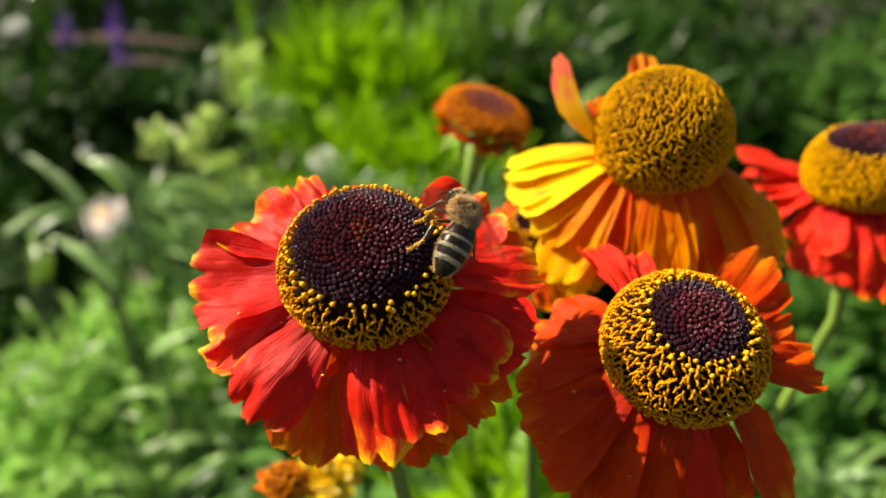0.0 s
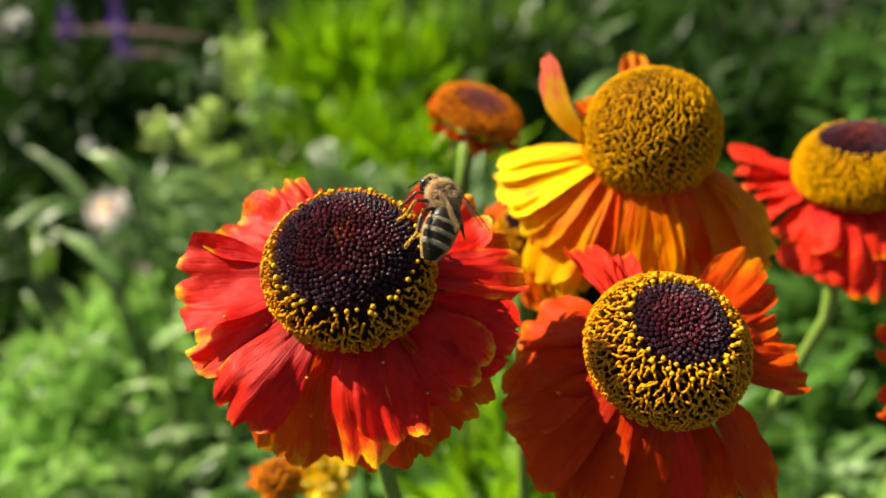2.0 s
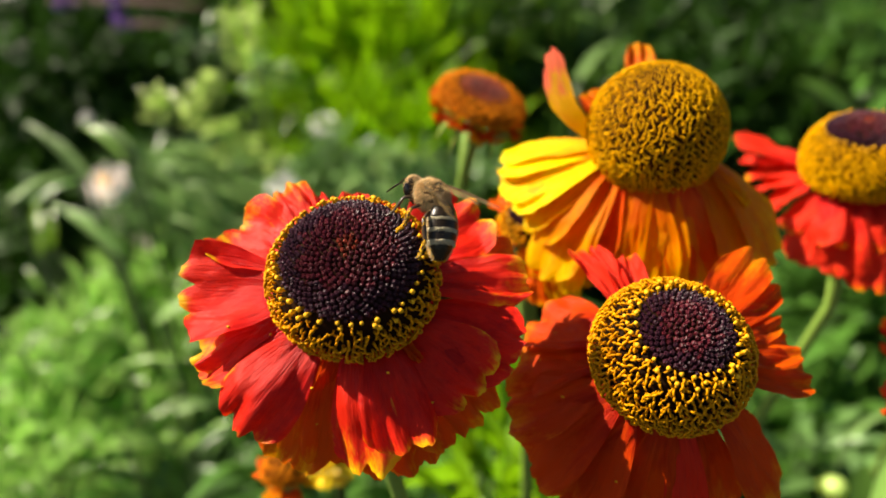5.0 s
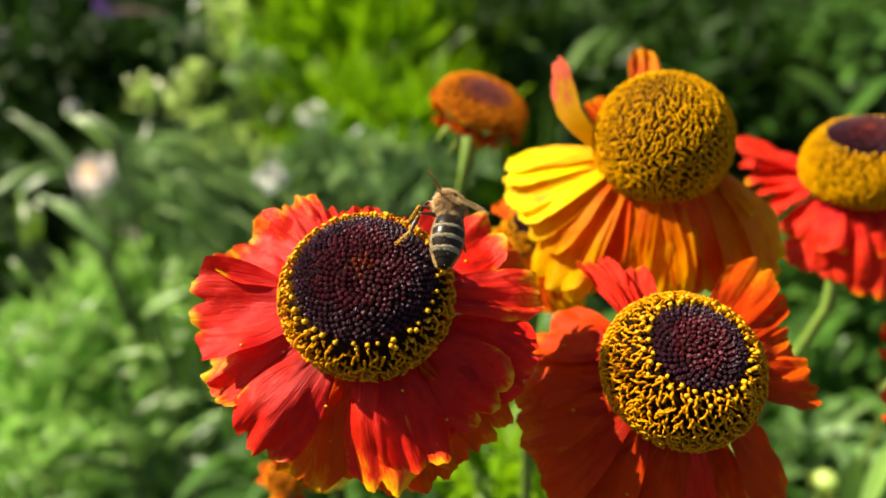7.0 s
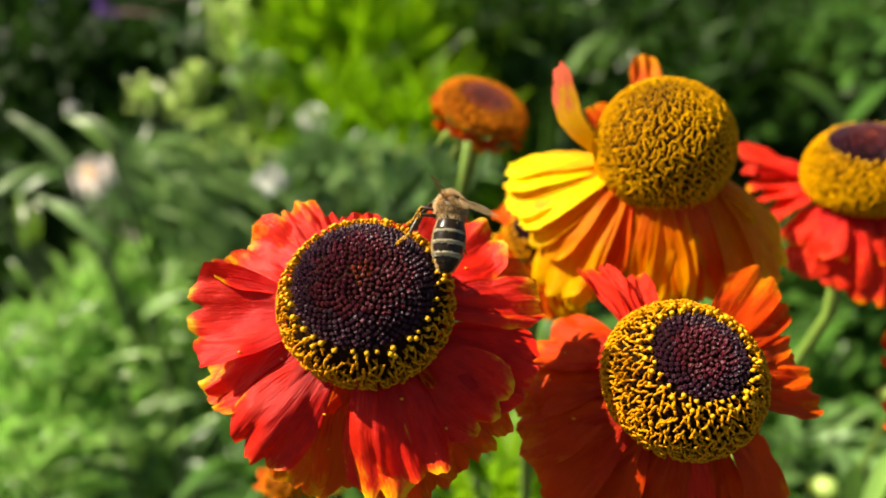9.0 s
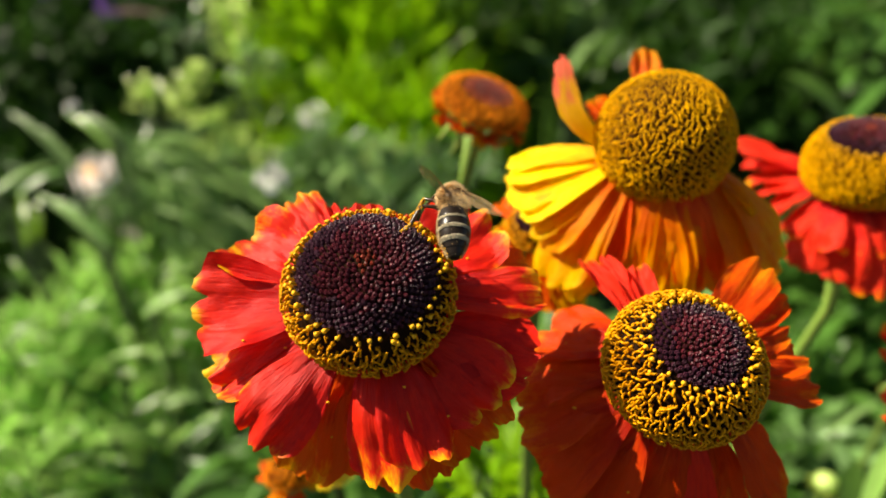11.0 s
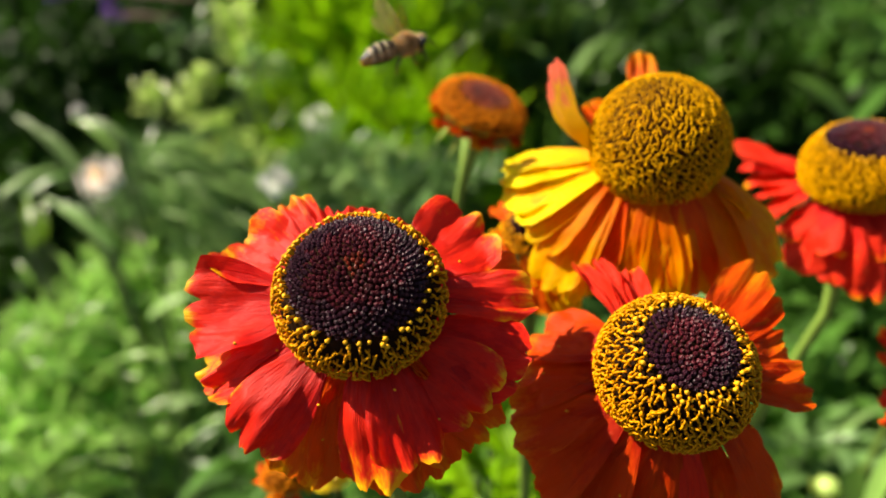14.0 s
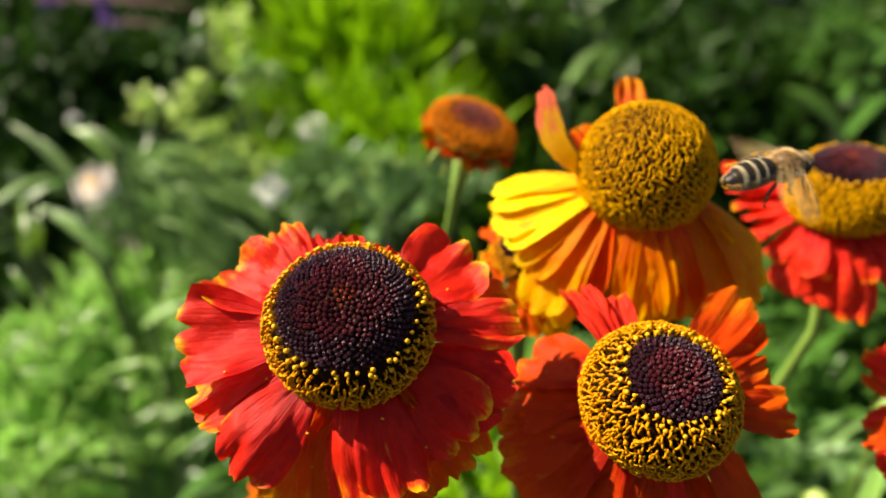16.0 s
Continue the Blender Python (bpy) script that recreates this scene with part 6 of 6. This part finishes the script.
def honeybee():
    bee = new("honeybee")
    tagged(bee, "tan furry honeybee with pale-banded black abdomen, dusted with pollen", "bee")
    v, f = ball(0.0021, 0.00186, 0.0018, bumps=0.10)
    thorax = part("thorax", mesh_of("thorax", v, f, THORAX), bee, "dark thorax under tan fur")
    spots = ball_spots((0, 0, 0), (0.0021, 0.00186, 0.0018), 6200, 1, lambda n: noise.noise(n * 4.5) > -0.30 and not (n.z > 0.72 and -0.55 < n.x < 0.15 and noise.noise(n * 9) < 0.25))
    part("fur", fur_mesh("fur", spots, 0.00078, FUR, 2, 0.000022), thorax, "dense tan fur", kind="stuff")
    # head with eyes and feelers
    v, f = ball(0.00085, 0.00165, 0.00145)
    head = part("head", mesh_of("head", v, f, CHITIN), bee, "black head", Matrix.Translation((0.0028, 0, -0.0006)) @ pose(0, 0, 0, 0, 32))
    part("face_fur", fur_mesh("face_fur", ball_spots((0, 0, 0), (0.0008, 0.0014, 0.0014), 900, 5, lambda n: abs(n.y) < 0.75), 0.00045, FUR, 6, 0.000028, back=-0.3), head, kind="stuff")
    for sgn in (1, -1):
        v, f = ball(0.00052, 0.00042, 0.00105)
        part("eye", mesh_of("eye", v, f, EYE), head, "glossy black compound eye", Matrix.Translation((0.00008, sgn * 0.00138, 0.0001)) @ pose(0, 0, 0, sgn * 8, 0, 0))
        pts = [(0.0006, sgn * 0.00035, 0.0003), (0.0012, sgn * 0.0007, 0.0008), (0.0020, sgn * 0.0011, 0.0005), (0.0034, sgn * 0.0016, -0.0004)]
        v, f = tube(pts, [0.00011, 0.0001, 0.00012, 0.00010], 6)
        part("antenna", mesh_of("antenna", v, f, CHITIN), head)
    v, f = tube([(0.0004, 0, -0.0010), (0.0008, 0, -0.0018), (0.0006, 0, -0.0026)], [0.0004, 0.00028, 0.0001], 7)
    part("mouthpart", mesh_of("mouthpart", v, f, BROWN_CHITIN), head)
    # abdomen: overlapping plates, each with a pale hairy band at its front
    length = 0.0075
    abdomen = new("abdomen")
    abdomen.parent = bee
    abdomen.matrix_basis = Matrix.Translation((-0.0017, 0, -0.0001))
    edges = (0.0, 0.27, 0.46, 0.66, 0.84, 0.94, 1.0)
    for i in range(6):
        a, b = edges[i], edges[i + 1] + (0.03 if i < 5 else 0)
        V, F = [], []
        n, m = 8, 28
        for j in range(n + 1):
            x = a + (b - a) * j / n
            r = abdomen_radius(x) * (0.985 + 0.035 * j / n) if x < 0.999 else 0.00012
            for k in range(m):
                ph = 2 * math.pi * k / m
                V.append((-length * x, r * math.cos(ph), r * 0.90 * math.sin(ph) - 0.0007 * x * x))
        for j in range(n):
            for k in range(m):
                k2 = (k + 1) % m
                F.append((j * m + k, (j + 1) * m + k, (j + 1) * m + k2, j * m + k2))
        F += [tuple(range(m)), tuple(n * m + k for k in range(m))[::-1]]
        plate = part("abdomen_plate", mesh_of("abdomen_plate", V, F, CHITIN), abdomen, "glossy black plate")
        if 0 < i < 4:
            rg = random.Random(40 + i)
            spots = []
            for _ in range(520 + 260 * i):
                x = a + 0.012 + rg.uniform(0, 0.030 + 0.014 * i)
                ph = rg.uniform(-0.4, math.pi + 0.4)
                r = abdomen_radius(x)
                spots.append((Vector((-length * x, r * math.cos(ph), r * 0.9 * math.sin(ph) - 0.0007 * x * x)), Vector((0, math.cos(ph), math.sin(ph)))))
            part("hair_band", fur_mesh("hair_band", spots, 0.00030, PALE_FUR, 60 + i, 0.000035, back=2.2), abdomen, "pale cream hair band", kind="stuff")
    rg = random.Random(9)
    spots = []
    for _ in range(2600):
        x = rg.uniform(0.0, 0.98) ** (1.6 if rg.random() < 0.4 else 1.0)
        ph = rg.uniform(-0.5, 0.35) if rg.random() < 0.5 else rg.uniform(math.pi - 0.35, math.pi + 0.5)
        if x < 0.10 or rg.random() < 0.015:
            ph = rg.uniform(0, math.pi)
        r = abdomen_radius(x)
        spots.append((Vector((-length * x, r * math.cos(ph), r * 0.9 * math.sin(ph) - 0.0007 * x * x)), Vector((0, math.cos(ph), math.sin(ph)))))
    part("side_fuzz", fur_mesh("side_fuzz", spots, 0.00034, FUR, 71, 0.000018, back=1.2), abdomen, "golden fuzz along the flanks", kind="stuff")
    rg = random.Random(8)
    grains = []
    for _ in range(60):
        x = rg.uniform(0.80, 1.0)
        ph = rg.uniform(2.6, 6.8)
        r = max(abdomen_radius(x), 0.0005)
        v, f = ball(0.00011, 0.00011, 0.00011, 4, 6)
        o = Vector((-length * x, r * math.cos(ph), r * 0.9 * math.sin(ph) - 0.0007))
        grains.append(([p + o for p in v], f))
    v, f = gather(grains)
    part("pollen_dust", mesh_of("pollen_dust", v, f, POLLEN), abdomen, "yellow pollen grains", kind="stuff")
    # wings
    wings = {}
    for side, sgn in (("left", 1), ("right", -1)):
        wing = part("wing", wing_mesh(0.0088, 0.0030, sgn, "wing"), bee, "clear brownish wing with dark veins")
        wing.matrix_basis = Matrix.Translation((0.0004, sgn * 0.0012, 0.0013))
        part("hind_wing", wing_mesh(0.0060, 0.0021, sgn, "hind_wing"), wing, m=Matrix.Translation((-0.0013, 0, -0.0001)) @ pose(0, 0, 0, 0, 0, sgn * 16))
        for x0, x1, y1 in ((0.0006, -0.0004, 0.0086), (0.0003, -0.0011, 0.0072), (0.0, -0.0016, 0.0064), (-0.0003, -0.0019, 0.0050)):
            v, f = tube([(x0, 0, 0.00005), ((x0 + x1) / 2 + 0.0003, sgn * y1 * 0.5, 0.00016), (x1, sgn * y1, 0.00008)], [0.000055, 0.00004, 0.000022], 4)
            part("vein", mesh_of("vein", v, f, BROWN_CHITIN), wing)
        wings[side] = wing
    # legs
    rg = random.Random(3)
    legs = {"front": ((0.0013, 0.0007), (0.0026, 0.0020, -0.0016), (0.0027, 0.0028, -0.0032), (0.0030, 0.0034, -0.0042), 0.8),
            "middle": ((0.0, 0.0009), (0.0006, 0.0032, -0.0012), (0.0002, 0.0040, -0.0032), (0.0006, 0.0046, -0.0042), 0.9),
            "hind": ((-0.0011, 0.0009), (-0.0016, 0.0034, -0.0010), (-0.0034, 0.0044, -0.0030), (-0.0040, 0.0058, -0.0044), 1.15)}
    for which, (hip, knee, ankle, toe, fat) in legs.items():
        for sgn in (1, -1):
            flip = lambda p: Vector((p[0], sgn * p[1] * (1.2 if sgn > 0 else 0.42), p[2] + (0.0006 if sgn > 0 else 0)))
            h = Vector((hip[0], sgn * hip[1], -0.0012))
            k, a, e = flip(knee), flip(ankle), flip(toe)
            pts = [h, h.lerp(k, 0.5) + Vector((0, 0, 0.0003)), k, k.lerp(a, 0.5), a, a.lerp(e, 0.5), e, e + Vector((0.0004, sgn * 0.0002, -0.0001))]
            rr = [0.00024, 0.00028, 0.00019, 0.00030 * fat, 0.00022 * fat, 0.00015, 0.00012, 0.00007]
            v, f = tube(pts, rr, 7)
            leg = part("leg", mesh_of("leg", v, f, BROWN_CHITIN), bee, "jointed dark brown leg")
            if which != "front":
                gr = []
                for _ in range(190 if sgn > 0 else 30):
                    s = rg.random()
                    c = k.lerp(a, s) if rg.random() < 0.5 else a.lerp(e, s)
                    bv, bf = ball(0.00009, 0.00009, 0.00009, 4, 6)
                    o = c + Vector((rg.gauss(0, 1), rg.gauss(0, 1), rg.gauss(0, 1))).normalized() * 0.00022
                    gr.append(([p + o for p in bv], bf))
                v, f = gather(gr)
                part("pollen_dust", mesh_of("pollen_dust", v, f, POLLEN), leg, "yellow pollen on the leg", kind="stuff")
    return bee, abdomen, wings


BEE, ABDOMEN, WINGS = honeybee()

# seconds, place, turn
BEE_ROWS = [
    (0, 0.00303, 0.08658, 0.90585, 16.4, -23.9, 100.0),
    (0.5, 0.00301, 0.08681, 0.90656, 11.2, -19.7, 106.4),
    (1, 0.00292, 0.08677, 0.90689, 2.2, -17.5, 118.9),
    (1.5, 0.00310, 0.08643, 0.90723, 2.8, -18.4, 123.8),
    (2, 0.00271, 0.08696, 0.90865, 9.0, -18.6, 122.7),
    (2.5, 0.00251, 0.08568, 0.90959, -13.0, -40.9, 156.6),
    (3, 0.00191, 0.08763, 0.90908, 1.6, -40.7, 150.7),
    (3.5, 0.00223, 0.08823, 0.90907, 7.2, -33.5, 145.1),
    (4.2, 0.00110, 0.08916, 0.90882, 2.3, -33.6, 150.9),
    (6.3, 0.00037, 0.09088, 0.90923, -4.9, -6.5, 124.4),
    (6.5, 0.00054, 0.09169, 0.90877, 1.9, -4.7, 115.0),
    (7, 0.00088, 0.09235, 0.90852, 9.8, -2.0, 97.7),
    (7.5, 0.00106, 0.09236, 0.90823, 8.3, -1.3, 94.5),
    (8, 0.00130, 0.09273, 0.90837, 9.8, -3.3, 92.1),
    (8.5, 0.00105, 0.09314, 0.90919, 6.9, -3.5, 93.3),
    (9, 0.00105, 0.09321, 0.90886, 6.7, -4.0, 91.4),
    (9.2, 0.00104, 0.09313, 0.90891, 7.4, -4.0, 90.4),
    (11.3, 0.00104, 0.09311, 0.90859, 4.3, -3.3, 85.0),
    (11.5, 0.00042, 0.09241, 0.90950, 6.1, -5.7, 82.2),
    (12, 0.00033, 0.09232, 0.91010, 10.0, -6.2, 74.8),
    (12.5, 0.00073, 0.09109, 0.91032, 16.0, -8.8, 63.6),
    (12.8, 0.00013, 0.09072, 0.91184, 12.8, -11.1, 69.3),
    (13, -0.00226, 0.09325, 0.91061, -0.1, -48.5, 91.8),
    (13.1, -0.00428, 0.09499, 0.91218, 1.4, -48.6, 83.9),
    (13.2, -0.00660, 0.09683, 0.91393, 1.7, -42.4, 57.8),
    (13.3, -0.00813, 0.09823, 0.91591, 3.7, -31.1, 36.9),
    (13.4, -0.00929, 0.10057, 0.91748, -3.1, -29.3, 34.9),
    (13.5, -0.01073, 0.10510, 0.91872, -3.6, -29.7, 36.3),
    (13.6, -0.01104, 0.11065, 0.91977, -1.9, -25.8, 32.5),
    (13.8, -0.01093, 0.12608, 0.91924, -0.5, -17.2, 26.3),
    (14, -0.00673, 0.14233, 0.91541, -3.9, -12.9, 24.2),
    (14.1, -0.00335, 0.13944, 0.91531, -3.7, -12.1, 22.8),
    (14.2, 0.00053, 0.13637, 0.91493, -3.5, -10.1, 21.0),
    (14.3, 0.00363, 0.13589, 0.91446, -3.5, -9.0, 20.6),
    (14.4, 0.00769, 0.13527, 0.91374, -3.3, -6.0, 18.2),
    (14.5, 0.01203, 0.13427, 0.91442, -2.9, -5.2, 17.5),
    (14.6, 0.01672, 0.13339, 0.91631, -2.9, -6.9, 17.9),
    (14.7, 0.02046, 0.13177, 0.91717, -2.3, -3.7, 16.1),
    (14.8, 0.02415, 0.12876, 0.91813, -2.2, -1.8, 13.7),
    (14.9, 0.02711, 0.12566, 0.91898, -2.2, -1.9, 13.4),
    (15, 0.02916, 0.12257, 0.91987, -2.2, -2.7, 13.9),
    (15.1, 0.03091, 0.11686, 0.91944, -2.1, -3.8, 13.9),
    (15.2, 0.03247, 0.11222, 0.91860, -2.1, -1.4, 12.4),
    (15.3, 0.03393, 0.10703, 0.91879, -1.5, -3.4, 13.1),
    (15.4, 0.03623, 0.10423, 0.91945, -1.4, -5.9, 14.4),
    (15.5, 0.03901, 0.10527, 0.92030, 3.0, -12.3, 18.6),
    (15.6, 0.04121, 0.10567, 0.91984, 8.3, -14.0, 20.1),
    (15.7, 0.04245, 0.10427, 0.91973, 8.2, -14.7, 20.5),
    (15.8, 0.04375, 0.10313, 0.91815, 8.9, -10.6, 18.0),
    (15.9, 0.04661, 0.10120, 0.91714, 8.6, -12.5, 19.0),
    (16, 0.04964, 0.09933, 0.91624, 9.3, -9.2, 16.6),
]
# seconds, nod and swing of the abdomen
ABDOMEN_ROWS = [
    (0, -33.2, -28.3),
    (0.5, -37.0, -32.4),
    (1, -36.9, -50.6),
    (1.5, -38.1, -54.4),
    (2, -42.0, -45.6),
    (2.5, -29.5, -61.1),
    (3, -31.9, -45.6),
    (3.5, -33.0, -42.7),
    (4.2, -26.1, -46.3),
    (6.3, -42.4, -37.8),
    (6.5, -41.9, -25.5),
    (7, -33.5, -9.8),
    (7.5, -24.0, -7.7),
    (8, -24.4, -8.0),
    (8.5, -41.3, -5.9),
    (9, -39.8, -2.8),
    (9.2, -38.9, -1.1),
    (11.3, -20.4, 8.6),
    (11.5, -25.6, 9.0),
    (12, -23.8, 17.4),
    (12.5, -16.5, 21.7),
    (12.8, -23.0, 19.1),
    (13, 4.0, 0.0),
    (13.1, 4.0, 0.0),
    (16, 4.0, 0.0),
]
# seconds; left wing sweep, raise, twist; right wing sweep, raise, twist
WING_ROWS = [
    (0, 25, 40, -70, 25, -40, 10),
    (1, 20, 40, -70, 25, -40, 10),
    (2, 70, 15, -60, 25, -40, 10),
    (3, 35, 30, -40, 31.8182, -28.6364, 14.5455),
    (4.2, 35, 30, -40, 40, -15, 20),
    (6.3, 30, 55, -20, 85, 15, 30),
    (7, 45, 50, -20, 70, 15, 20),
    (8, 55, 50, -20, 60, 15, 20),
    (9.2, 60, 50, -20, 55, 15, 20),
    (11.3, 50, 45, -40, 45, 5, 10),
    (12, 45, 30, -60, 30, 0, -20),
    (12.8, 40, 30, -40, 30, 10, -30),
    (13, 5, 45, -70, -5, 40, -20),
]


def wing_pose(sgn, sweep, lift, twist):
    return Matrix.Translation((0.0004, sgn * 0.0012, 0.0013)) @ pose(0, 0, 0, 0, 0, sgn * sweep) @ pose(0, 0, 0, sgn * lift) @ pose(0, 0, 0, 0, twist)


def motions():
    walk(BEE, [(t, pose(x, y, z, rx, ry, rz)) for t, x, y, z, rx, ry, rz in BEE_ROWS])
    walk(ABDOMEN, [(t, Matrix.Translation((-0.0017, 0, -0.0001)) @ pose(0, 0, 0, 0, ry, rz)) for t, ry, rz in ABDOMEN_ROWS])
    for side, sgn in (("left", 1), ("right", -1)):
        k = 1 if side == "left" else 4
        rows = [(r[0], wing_pose(sgn, *r[k:k + 3])) for r in WING_ROWS]
        for i in range(1, 181):
            rows.append((13.0 + i / 60, wing_pose(sgn, 8 + 6 * math.sin(i), 16 + 42 * math.sin(i * 2.4), 30 * math.cos(i * 2.4))))
        walk(WINGS[side], rows)


motions()
